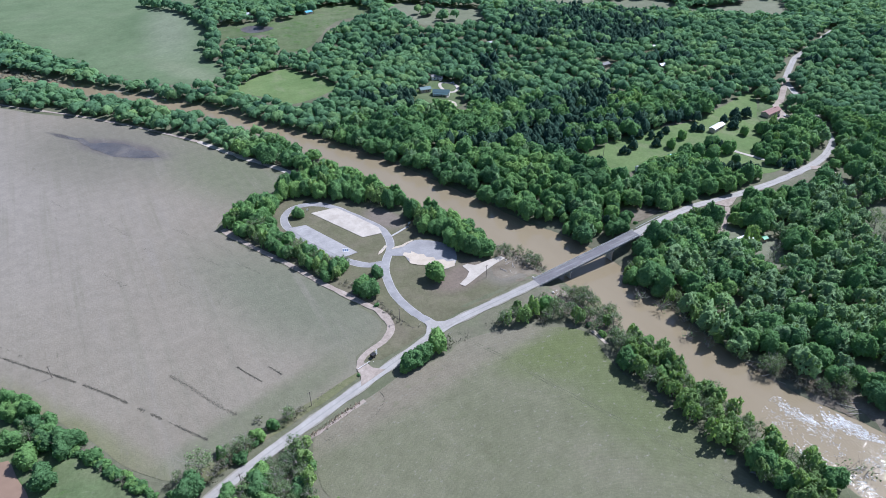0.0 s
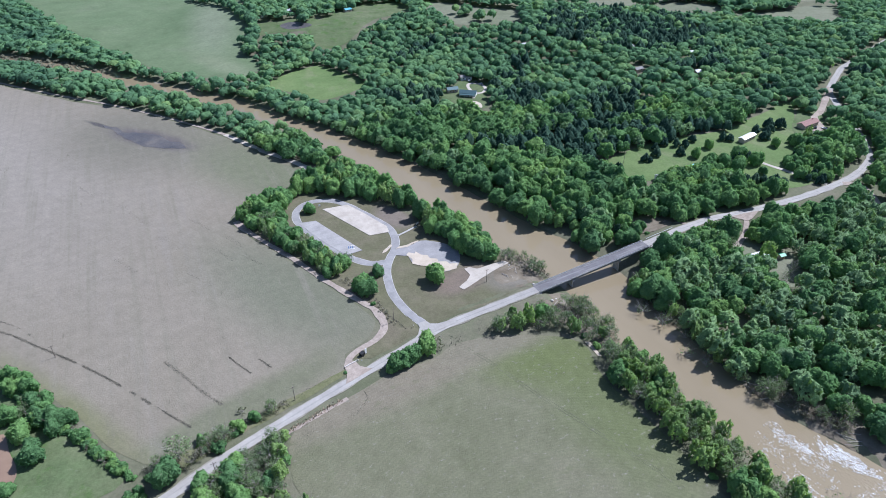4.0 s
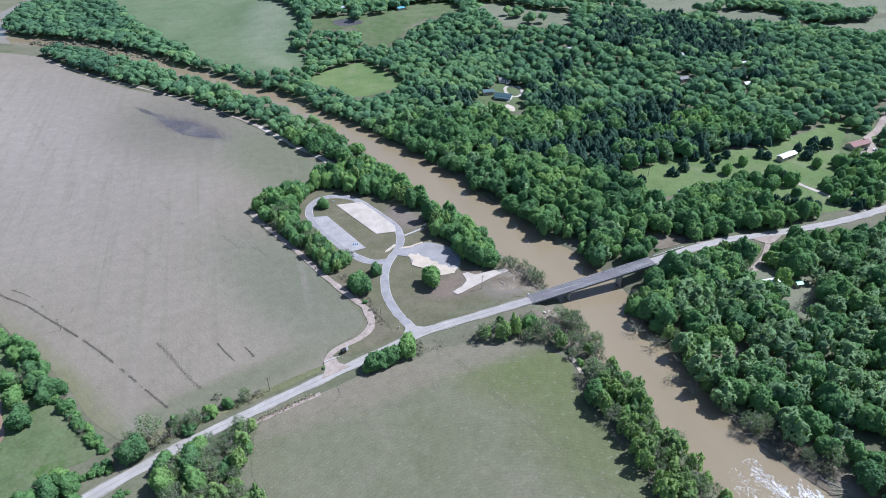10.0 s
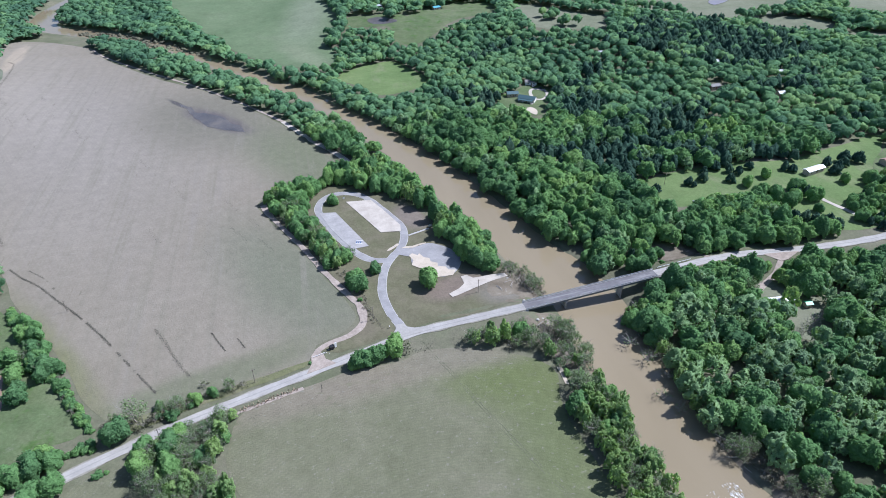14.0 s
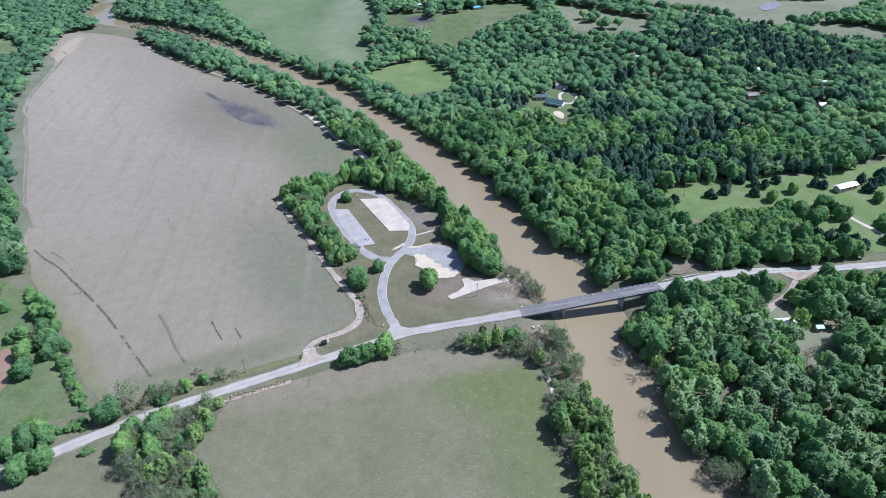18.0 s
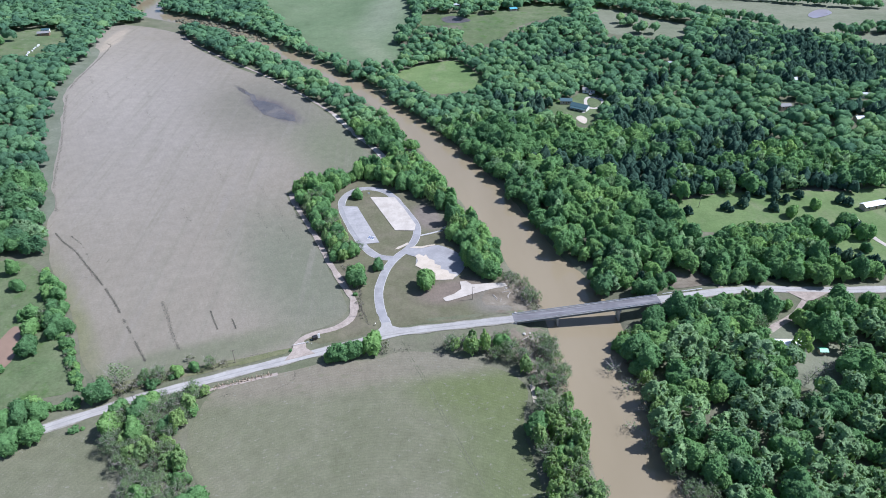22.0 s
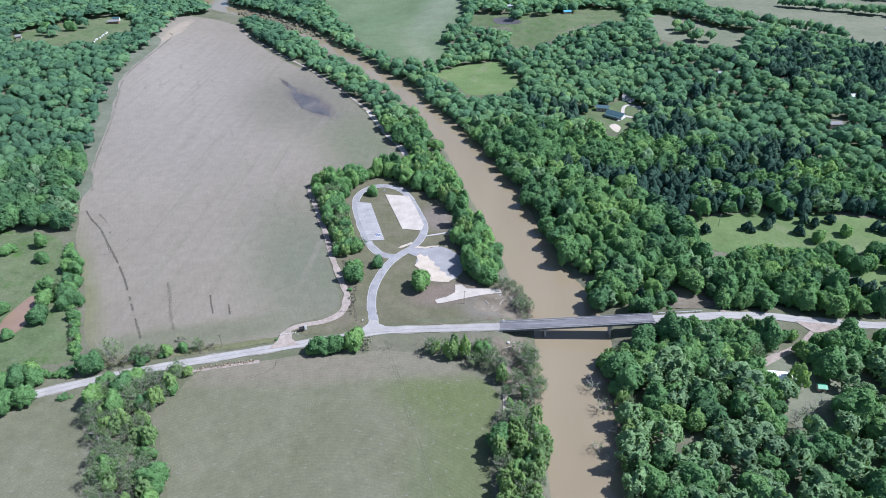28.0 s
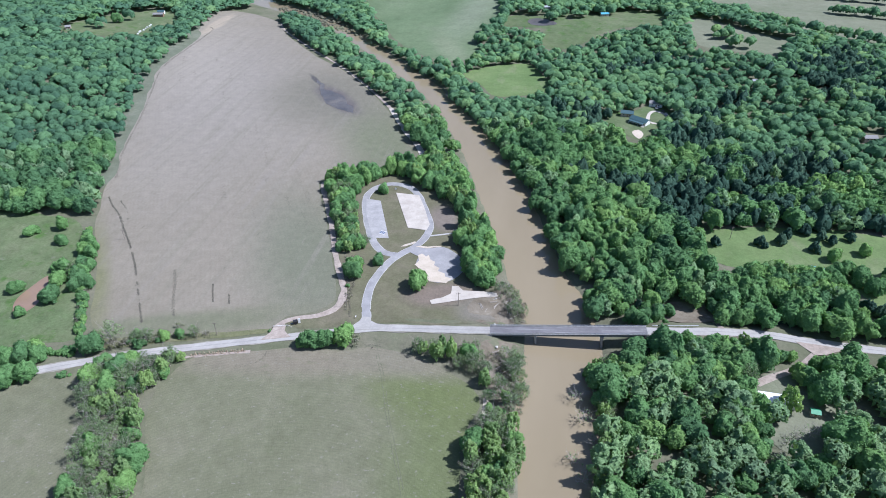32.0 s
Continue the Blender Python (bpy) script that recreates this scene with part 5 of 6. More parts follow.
CLEARINGS = (MID_FIELD, FAR_FIELD, FIELD_N + [], FIELD_NE, FIELD_FAR, EAST_CLEAR, NW_CLEAR, [(148, 18), (146, 24), (154, 37), (171, 34), (178, 20)],
             [(176, -22), (182, -14), (196, -10), (206, -26), (211, -36), (203, -42), (190, -36), (178, -34)], [(138, 279), (146, 299), (162, 304), (185, 325), (195, 296), (181, 272), (167, 246), (156, 247), (149, 259)],
             STRIP_PARK_N, [(345, 60), (372, 68), (392, 92), (380, 102), (352, 84)])
TRACKS = ([(216, 9), (213, 3), (206, -4), (198, -9), (190, -13), (182, -18)], [(304, 6), (312, 0), (309, -9), (304, -17), (296, -26)], [(452, 129), (430, 116), (400, 98)], [(452, 130), (475, 143), (497, 154), (518, 162)])
CLEARINGS += (FIELD_E_NEAR, FIELD_E_STRIP, FIELD_E_FAR, POND_PASTURE, DRY_CLEAR, [(183, -42), (194, -34), (208, -29), (207, -41), (200, -51), (188, -54), (182, -50)])
STONY_BANK = [(98, -90), (102, -108), (107, -122), (113, -134), (118, -154), (137, -154), (134, -132), (126, -117), (118, -100), (112, -90)]
OPEN_GROUND = CLEARINGS[:8] + CLEARINGS[9:10] + CLEARINGS[11:]
CLEARINGS += ([(148, -7), (166, -6), (206, -4), (206, 4), (148, 4)], STONY_BANK, GAP_CLEAR, [(112, -8), (124, -9), (130, 2), (148, 3), (152, 14), (112, 14)])
HOUSES_FAR = ((361, 294), (403, 250), (329, 238), (365, 203), (277, 365), (326, 246), (58, 660), (87, 630), (56, 625), (158, 600))


def wood_places(gap, seed):
    rng = np.random.default_rng(seed)
    xs, ys = np.meshgrid(np.arange(-780, 930, gap), np.arange(-185, 960, gap * 0.87))
    xs[1::2] += gap / 2
    xs, ys = xs.ravel(), ys.ravel()
    xs, ys = xs + rng.uniform(-0.36, 0.36, len(xs)) * gap, ys + rng.uniform(-0.36, 0.36, len(ys)) * gap
    ok = inside(xs, ys, SEEN)
    xs, ys = xs[ok], ys[ok]
    d, k = near(xs, ys, RIVER)
    tang = np.gradient(RIVER[:, :2], axis=0)[k]
    east = tang[:, 0] * (ys - RIVER[k, 1]) - tang[:, 1] * (xs - RIVER[k, 0]) < 0
    ok = (d - RIVER[k, 2] > np.where(east, 0.6, 2.5)) & (east | inside(xs, ys, NW_WOODS) | inside(xs, ys, STRIP_FAR))
    for c in CLEARINGS:
        ok &= ~inside(xs, ys, c)
    ok &= near(xs, ys, ROAD)[0] > np.where(xs > 372, 5.0, 6.0)
    for line in TRACKS:
        ok &= near(xs, ys, spline(line, 3))[0] > 4.5
    for hx, hy in HOUSES_FAR:
        ok &= (xs - hx) ** 2 + (ys - hy) ** 2 > 64
    # nothing tall stands between the valley's high viewpoint and the open ground beyond
    ax, ay = xs - 0.0, ys + 225.0
    far_d = np.hypot(ax, ay)
    for k in (0.3, 0.55, 0.8):
        s = k * 10.5 / 208.0
        px, py = xs + ax * s, ys + ay * s
        for c in OPEN_GROUND:
            ok &= ~inside(px, py, c)
        ok &= (near(px, py, ROAD)[0] > 5.0) | (k > 0.6) | ((k > 0.4) & (xs < 206)) | (xs > 380)
        for line in TRACKS:
            ok &= near(px, py, spline(line, 3))[0] > 3.0
        dd, kk = near(px, py, RIVER)
        ok &= east | (dd > RIVER[kk, 2] - 1)
        for hx, hy in HOUSES_FAR:
            ok &= (px - hx) ** 2 + (py - hy) ** 2 > 16
    ok &= ~inside(xs, ys, [(126, 10), (126, 36), (152, 36), (152, 8)])
    return xs[ok], ys[ok], rng


def woods(name, xs, ys, rng, models, material, label, lo, hi, wide=1.0):
    """Many trees joined into one mass, each turned, sized and toned on its own."""
    if not len(xs):
        return
    zs = ground_z(xs, ys)
    vs, fs, tones, n = [], [], [], 0
    pick = rng.integers(0, len(models), len(xs))
    size = rng.uniform(lo, hi, len(xs))
    tall = rng.uniform(0.85, 1.15, len(xs))
    turn = rng.uniform(0, 6.283, len(xs))
    tone = np.clip(0.48 + 0.16 * rng.normal(size=len(xs)) + 0.34 * np.array([noise.noise((a * 0.02, b * 0.02, 5)) for a, b in zip(xs, ys)]) - 0.24 * (xs < -180), 0, 1)
    for i in range(len(models)):
        v, f = models[i]
        w = np.where(pick == i)[0]
        if not len(w):
            continue
        c, s = np.cos(turn[w])[:, None], np.sin(turn[w])[:, None]
        k = size[w][:, None]
        X = (v[None, :, 0] * c - v[None, :, 1] * s) * k * wide + xs[w][:, None]
        Y = (v[None, :, 0] * s + v[None, :, 1] * c) * k * wide + ys[w][:, None]
        Zz = v[None, :, 2] * k * tall[w][:, None] + zs[w][:, None]
        vs.append(np.stack([X, Y, Zz], -1).reshape(-1, 3))
        fs.append((f[None] + (n + np.arange(len(w)) * len(v))[:, None, None]).reshape(-1, 3))
        tones.append(np.repeat(tone[w], len(v)))
        n += len(w) * len(v)
    me = mesh_np(name, np.concatenate(vs), np.concatenate(fs), material, True)
    at = me.attributes.new("tone", "FLOAT", "POINT")
    at.data.foreach_set("value", np.concatenate(tones).astype(np.float32))
    tagged(new(name, me), label, "woods", kind="stuff")


NEAR_OAKS = [crown(200 + i, 5.7, 12.2, 1.0, 80, 5, 680, 0.52, 0.13, 0.27) for i in range(8)]
MID_OAKS = [crown(230 + i, 5.8, 12.0, 1.6, 60, 4, 330, 0.70, 0.13, 0.30) for i in range(8)]
FAR_OAKS = [crown(220 + i, 6.2, 11.8, 3.0, 30, 3, 64, 0.86, 0.22, 0.42, 0.10, -0.25) for i in range(8)]
FARTHEST_OAKS = [crown(250 + i, 6.4, 11.8, 4.0, 20, 2, 18, 1.5, 0.28, 0.46, 0.12, -0.2) for i in range(6)]
NEAR_THIN = [crown(240 + i, 5.0, 11.8, 1.0, 46, 4, 340, 0.48, 0.12, 0.26, 0.15, dents=0.25) for i in range(5)]
FAR_CEDARS = [cedar(260 + i, 3.9, 10.6, 3, 38, 0.62) for i in range(4)]
wx, wy, wrng = wood_places(8.3, 77)
fx, fy, _ = wood_places(8.6, 78)
keep_near, keep_far = np.hypot(wx, wy + 215) <= 480, np.hypot(fx, fy + 215) > 480
wx, wy = np.concatenate([wx[keep_near], fx[keep_far]]), np.concatenate([wy[keep_near], fy[keep_far]])
reach = np.hypot(wx - 0, wy + 215)
far_off, close = reach > 480, reach < 345
zone = np.zeros(len(wx), bool)
for poly in CEDAR_ZONES:
    zone |= inside(wx, wy, poly)
patchy = np.array([noise.noise((a * 0.018, b * 0.018, 9)) for a, b in zip(wx, wy)])
chance = wrng.random(len(wx))
is_cedar = (zone & (chance < np.where(far_off, 0.50, 0.64) + 0.9 * (patchy + 0.15))) | ((patchy > 0.42) & (chance < 0.4) & (wx > 100) & (wy > 90))
is_thin = ~is_cedar & (chance > np.where((wy < -20) & (wx > 90), np.where(wx > 150, 0.40, 0.50), np.where(wx + 0.25 * wy < 150, 0.86, 0.92))) & ~far_off
rest = ~is_cedar & ~is_thin & ~((wy < -15) & (wx > 90) & (chance < 0.06))
woods("woodland_near", wx[rest & close], wy[rest & close], wrng, NEAR_OAKS, M_LEAF_WOODS, "dense green broadleaf woodland in spring leaf", 0.62, 1.22, 1.12)
woods("woodland_middle", wx[rest & ~far_off & ~close], wy[rest & ~far_off & ~close], wrng, MID_OAKS, M_LEAF_WOODS, "dense green broadleaf woodland beyond the river", 0.64, 1.2, 1.10)
beyond = reach > 720
# trees from here outwards take the leaf colour with haze in it
woods("woodland_far", wx[rest & far_off & ~beyond], wy[rest & far_off & ~beyond], wrng, FAR_OAKS, M_LEAF_HAZE, "dense green broadleaf woodland on far slopes", 0.50, 0.98, 1.06)
woods("woodland_distant", wx[rest & beyond], wy[rest & beyond], wrng, FARTHEST_OAKS, M_LEAF_HAZE, "green broadleaf woodland in the distance", 0.62, 1.05, 1.12)
woods("woodland_thin", wx[is_thin], wy[is_thin], wrng, NEAR_THIN, M_SPARSE_WOODS, "pale grey green trees just coming into leaf", 0.8, 1.15, 1.15)
cx, cy = np.repeat(wx[is_cedar], 2) + wrng.uniform(-3, 3, 2 * is_cedar.sum()), np.repeat(wy[is_cedar], 2) + wrng.uniform(-3, 3, 2 * is_cedar.sum())
woods("cedar_woodland", cx, cy, wrng, FAR_CEDARS, M_CEDAR_WOODS, "dark green cedar woodland", 0.75, 1.2, 1.25)


# far tree lines between the fields
def tree_line(pts, gap, seed):
    s = spline(pts, gap)
    rng = np.random.default_rng(seed)
    return s[:, 0] + rng.normal(size=len(s)) * 3.0, s[:, 1] + rng.normal(size=len(s)) * 3.0


lx, ly = zip(*[tree_line(p, 3.6, 300 + i) for i, p in enumerate((
    [(30, 560), (36, 600), (26, 690), (-10, 800)], [(14, 500), (22, 540), (30, 565)], [(240, 625), (300, 640), (350, 570), (400, 530), (445, 492)],
    [(290, 720), (300, 760), (420, 800)], [(440, 640), (520, 600), (620, 560)], [(420, 740), (540, 690), (700, 640)], [(280, 470), (284, 476), (290, 470), (286, 480)], [(90, 570), (105, 590), (100, 620)], [(150, 600), (156, 606)], [(-440, 470), (-430, 466)], [(-420, 500), (-418, 505)],
    [(582, 400), (592, 370), (600, 345), (630, 345), (668, 352)], [(500, 445), (548, 446), (590, 430), (640, 440)], [(270, 500), (282, 505), (286, 512), (276, 515)], [(98, 628), (120, 622), (145, 612), (170, 606)]))])
lx, ly = np.concatenate(lx), np.concatenate(ly)
for hx, hy in HOUSES_FAR:
    for k in (0.0, 0.4, 0.8, 1.2):
        s = k * 10.5 / 208.0
        far = (lx + lx * s - hx) ** 2 + (ly + (ly + 225) * s - hy) ** 2 > 90
        lx, ly = lx[far], ly[far]
woods("tree_lines", lx, ly, wrng, FAR_OAKS, M_LEAF_HAZE, "lines of green trees between far fields", 0.7, 1.1)


for kind, x, y, s in (("willow", 191, -31.5, 1.05), ("oak", 176, -33, 0.9), ("oak", 181, -38, 0.75), ("sparse", 178, -17, 1.0), ("oak", 174, -24, 0.85), ("cedar", 186, -36, 0.7), ("oak", 172, -42, 0.8), ("oak", 176, -47, 0.65), ("oak", 167, -36, 0.9), ("oak", 169, -51, 0.85), ("sparse", 163, -44, 0.95), ("oak", 170, -58, 0.9), ("sparse", 178, -64, 0.9), ("oak", 196, -2.5, 0.5), ("oak", 189, -3, 0.55), ("oak", 182, -5, 0.6), ("oak", 201, -1.5, 0.42), ("oak", 175, -4, 0.6), ("oak", 168, -5, 0.6), ("oak", 163, -8, 0.65), ("oak", -447, 478, 1.0), ("oak", -426, 490, 1.0), ("oak", 199, 60, 0.8), ("oak", 206, 61, 0.85), ("oak", 212, 64, 0.8), ("oak", 229, 60, 0.75), ("oak", 237, 59, 0.8), ("oak", 221, 61, 0.8), ("oak", 243, 66, 0.7)):
    plant(kind, x, y, s)

# ---- houses ----
def house(name, x, y, turn, length, width, wall_h, roof_h, wall_m, roof_m, label, lean_to=0.0, windows=2, chimney=False):
    root = tagged(new(name), label, "house")
    corners = [(x + a * length / 2 * math.cos(radians(turn)) - b * width / 2 * math.sin(radians(turn)), y + a * length / 2 * math.sin(radians(turn)) + b * width / 2 * math.cos(radians(turn))) for a in (-1, 1) for b in (-1, 1)]
    z = max(float(ground_z(*c)) for c in corners)
    root.matrix_world = pose(x, y, z + 0.25, 0, 0, turn)
    L, W = length / 2, width / 2
    bm = bmesh.new()
    prof = [(-W, -1.2), (W, -1.2), (W, wall_h), (0, wall_h + roof_h), (-W, wall_h)]
    ends = [[bm.verts.new((s * L, py, pz)) for py, pz in prof] for s in (-1, 1)]
    bm.faces.new(ends[0]), bm.faces.new(ends[1])
    for i in range(5):
        j = (i + 1) % 5
        bm.faces.new((ends[0][i], ends[0][j], ends[1][j], ends[1][i]))
    part("wall", bm, wall_m, root)
    k = roof_h / W
    for s in (-1, 1):
        bm = bmesh.new()
        o = 0.5
        q = [(-L - o, 0, wall_h + roof_h + 0.05), (L + o, 0, wall_h + roof_h + 0.05), (L + o, s * (W + o), wall_h - k * o + 0.05), (-L - o, s * (W + o), wall_h - k * o + 0.05)]
        f = bm.faces.new([bm.verts.new(v) for v in q])
        r = bmesh.ops.extrude_face_region(bm, geom=[f])
        for v in r["geom"]:
            if isinstance(v, bmesh.types.BMVert):
                v.co.z += 0.16
        part("roof", bm, roof_m, root)
    for s in (-1, 1):
        for i in range(windows):
            wx0 = -L + (i + 0.5) * length / windows - 0.6
            win = part("window", box_bm(wx0 - 0.1, wx0 + 1.3, s * W - 0.05, s * W + 0.05, 0.9, 2.15), M_WHITE, root, "white window frame")
            part("pane", box_bm(wx0, wx0 + 1.2, s * (W + 0.03) - 0.04, s * (W + 0.03) + 0.04, 1.0, 2.05), M_GLASS, win)
    part("door", box_bm(-0.5 + L * 0.1, 0.5 + L * 0.1, -W - 0.06, -W + 0.02, 0, 2.05), M_PLANK, root)
    if lean_to:
        bm = bmesh.new()
        q = [(-L * 0.9, -W - 0.02, wall_h - 0.25), (L * 0.9, -W - 0.02, wall_h - 0.25), (L * 0.9, -W - lean_to, wall_h - 0.7), (-L * 0.9, -W - lean_to, wall_h - 0.7)]
        f = bm.faces.new([bm.verts.new(v) for v in q])
        r = bmesh.ops.extrude_face_region(bm, geom=[f])
        for v in r["geom"]:
            if isinstance(v, bmesh.types.BMVert):
                v.co.z += 0.12
        part("porch_roof", bm, roof_m, root)
        for i in range(4):
            px = -L * 0.85 + i * L * 1.7 / 3
            part("porch_post", box_bm(px - 0.08, px + 0.08, -W - lean_to + 0.15, -W - lean_to + 0.31, -0.6, wall_h - 0.68), M_WHITE, root)
    if chimney:
        part("chimney", box_bm(L * 0.5, L * 0.5 + 0.7, -0.35, 0.35, wall_h, wall_h + roof_h + 0.9), M_BRICK, root)
    return root


house("house", 165.5, 279.5, -38, 15, 7.5, 2.8, 1.8, M_WHITE, M_R_TEAL, "house with blue green metal roof and porch", 3.0, 4)
house("garage", 156.5, 294.5, -8, 10, 6, 2.8, 1.6, M_TAN, M_R_TEAL, "garage with blue green metal roof in woods", 0, 2)
house("house", 184, 320, -15, 11, 6, 2.8, 1.4, M_WHITE, M_R_GREY, "small outbuilding with grey roof in woods", 0, 2)
house("house", 186.5, -28.5, -5, 18, 5, 2.6, 0.8, M_WHITE, M_R_WHITE, "long white metal roofed house among trees", 0, 3)
house("shed", 201, -33.5, -6, 3.0, 2.6, 2.0, 0.6, M_TAN, M_R_GREEN, "small shed with bright green metal roof", 0, 1)
house("barn", 300, 83.5, 13, 16, 4.6, 2.8, 0.9, M_TAN, M_R_WHITE, "long white roofed barn on the hillside", 0, 3)
house("shed", 233.5, 66.5, -20, 5.5, 4.5, 2.4, 1.2, M_TAN, M_R_BLUE, "shed with bright blue metal roof in trees", 0, 1)
house("house", 203, 67, -6, 8, 4, 2.5, 0.8, M_WHITE, M_R_PALE, "white mobile home half hidden by trees", 0, 3)
house("house", 364, 82, 7, 19, 6.5, 2.8, 1.5, M_TAN, M_R_RED, "long house with reddish shingle roof", 0, 4, True)
house("house", 347, 66, 20, 7, 5, 2.6, 1.3, M_WHITE, M_R_GREY, "white gabled house beside farm yard", 0, 3)
house("shed", 362, 49, 0, 6, 5, 2.4, 1.0, M_WHITE, M_R_WHITE, "small white shed among trees", 0, 1)
for hx, hy, tn, ln, wm, rm, lb in ((361, 294, 10, 14, M_WHITE, M_R_PALE, "white house in far woods"), (403, 250, -12, 20, M_WHITE, M_R_PALE, "long white roofed building in far woods"), (323, 236, 5, 15, M_TAN, M_R_GREY, "tan house in far woods"),
                                   (365, 203, 0, 10, M_TAN, M_R_PALE, "small pale house in far woods"), (277, 365, 0, 9, M_WHITE, M_R_PALE, "small white house in far woods"),
                                   (58, 660, -20, 16, M_BRICK, M_R_RED, "red roofed farm house far away"), (87, 630, 20, 14, M_WHITE, M_R_PALE, "white farm house far away"), (56, 628, 10, 14, M_WHITE, M_R_GREY, "grey roofed farm house far away"),
                                   (158, 600, 15, 16, M_TAN, M_R_BLUE, "long blue roofed shed far away"), (-396, 530, 12, 20, M_LOG, M_R_GREY, "brown log house on hill clearing"), (-400, 544, 12, 13, M_WHITE, M_R_TEAL, "shed with blue green roof on hill"), (-463, 449, 30, 9, M_TAN, M_R_GREY, "small tan shed at clearing edge")):
    house("house", hx, hy, tn, ln * 0.6, 5.5, 2.6, 1.3, wm, rm, lb, 0, 2)
patch("bare_pond", [(64, 578), (76, 584), (93, 573), (99, 558), (81, 554), (68, 560)], M_WET, "half dry dark pond near farm", "pond", lift=0.3, seed=31)


# ---- small things ----
def utility_pole(x, y, h, turn):
    root = tagged(new("utility_pole"), "weathered wooden utility pole with a cross arm", "pole")
    root.matrix_world = pose(x, y, float(ground_z(x, y)), 0, 0, turn)
    part("pole", tube(bmesh.new(), (0, 0, -0.8), (0, 0, h), 0.17, 0.11, 8), M_WOODPOLE, root)
    part("cross_arm", box_bm(-1.1, 1.1, -0.19, -0.07, h - 0.75, h - 0.6), M_WOODPOLE, root)
    for i in (-0.95, 0.0, 0.95):
        part("insulator", tube(bmesh.new(), (i, -0.13, h - 0.6), (i, -0.13, h - 0.36), 0.06, 0.04, 6), M_GLASS, root)


for x, y, h, tn in ((43.7, 24.6, 8.6, 20), (-14.5, 16, 8.6, 60), (-73, -14.5, 8.6, 10), (-168, 62, 7.5, 10), (-110, -40, 8.6, 10), (196, 98, 8.6, 40)):
    utility_pole(x, y, h, tn)


def trailer():
    root = tagged(new("box_trailer"), "small black box trailer with a raised white panel", "trailer")
    root.matrix_world = pose(-37.0, -0.4, float(ground_z(-37.0, -0.4)) + 0.15, 0, 0, 25)
    part("body", box_bm(-1.3, 1.1, -0.9, 0.9, 0.35, 1.9, bevel=0.08), M_BLACK, root)
    part("raised_panel", box_bm(1.2, 2.4, -0.5, -0.38, 0.2, 3.2, bevel=0.03), M_WHITE, root, "white panel standing upright")
    part("tow_bar", tube(bmesh.new(), (-1.3, 0, 0.4), (-2.4, 0, 0.35), 0.06, 0.06, 6), M_STEEL, root)
    for s in (-1, 1):
        w = part("wheel", tube(bmesh.new(), (-0.1, s * 0.92, 0.28), (-0.1, s * 1.1, 0.28), 0.36, 0.36, 12), M_BLACK, root)


trailer()


def pipe_gate(a, b):
    """A swing bar across the track, with its two posts."""
    za, zb = float(ground_z(*a)), float(ground_z(*b))
    root = tagged(new("pipe_gate"), "pale painted pipe gate beside a dirt track", "gate")
    root.location = (*a, za)
    dx, dy = b[0] - a[0], b[1] - a[1]
    part("bar", tube(bmesh.new(), (0, 0, 1.0), (dx, dy, zb - za + 1.0), 0.07, 0.07, 8), M_WHITE, root)
    part("lower_bar", tube(bmesh.new(), (0, 0, 0.4), (dx, dy, zb - za + 0.95), 0.05, 0.05, 6), M_WHITE, root)
    for f in (0, 1):
        part("post", tube(bmesh.new(), (dx * f, dy * f, (zb - za) * f - 0.5), (dx * f, dy * f, (zb - za) * f + 1.2), 0.11, 0.11, 8), M_STEEL, root)


pipe_gate((-40.4, -3.2), (-47.2, -5.0))


def car(x, y, turn, colour, label):
    root = tagged(new("car"), label, "car")
    root.matrix_world = pose(x, y, float(ground_z(x, y)) + 0.32, 0, 0, turn)
    paint = plain("car_paint", colour, 0.3, 0.0, vary=0.04)
    part("body", box_bm(-2.2, 2.2, -0.88, 0.88, 0.3, 0.95, bevel=0.15), paint, root)
    cabin = box_bm(-1.3, 0.9, -0.76, 0.76, 0.95, 1.5, bevel=0.12)
    for v in cabin.verts:
        if v.co.z > 1.2:
            v.co.x *= 0.72
            v.co.y *= 0.86
    part("cabin", cabin, M_GLASS, root, "dark glazed cabin")
    part("roof", box_bm(-0.85, 0.55, -0.6, 0.6, 1.49, 1.54), paint, root)
    for wx0 in (-1.35, 1.35):
        for s in (-1, 1):
            part("wheel", tube(bmesh.new(), (wx0, s * 0.7, 0.32), (wx0, s * 0.9, 0.32), 0.33, 0.33, 14), M_BLACK, root)


for x, y, tn, c, lb in ((184.5, 313, 40, (0.6, 0.6, 0.62), "silver car parked on the gravel drive"), (188.4, 306, 100, (0.03, 0.03, 0.035), "dark car parked on the gravel drive"), (190, 299.5, 100, (0.55, 0.55, 0.55), "grey car parked on the gravel drive"),
                        (366, 76, 30, (0.02, 0.02, 0.03), "dark car parked in the farm yard"), (371, 72, 110, (0.7, 0.7, 0.7), "white car parked in the farm yard")):
    car(x, y, tn, c, lb)


def painted_bay():
    z = float(ground_z(-11.4, 91)) + 0.36
    root = tagged(new("painted_bay"), "blue and white painted parking bay on asphalt", "road marking", kind="structure")
    root.matrix_world = pose(-11.6, 90.6, z, 0, 0, -18)
    blue = plain("blue_road_paint", (0.05, 0.10, 0.22), 0.7)
    for i in range(3):
        bm = box_bm(-1.9 + i * 1.2, -1.3 + i * 1.2, -1.3, 1.3, 0.0, 0.012)
        part("stripe", bm, blue, root)
    part("bay_line", box_bm(-2.2, 2.0, -1.75, -1.5, 0.0, 0.012), M_LINE, root)
    part("bay_line", box_bm(-2.2, 2.0, 1.5, 1.75, 0.0, 0.012), M_LINE, root)


painted_bay()


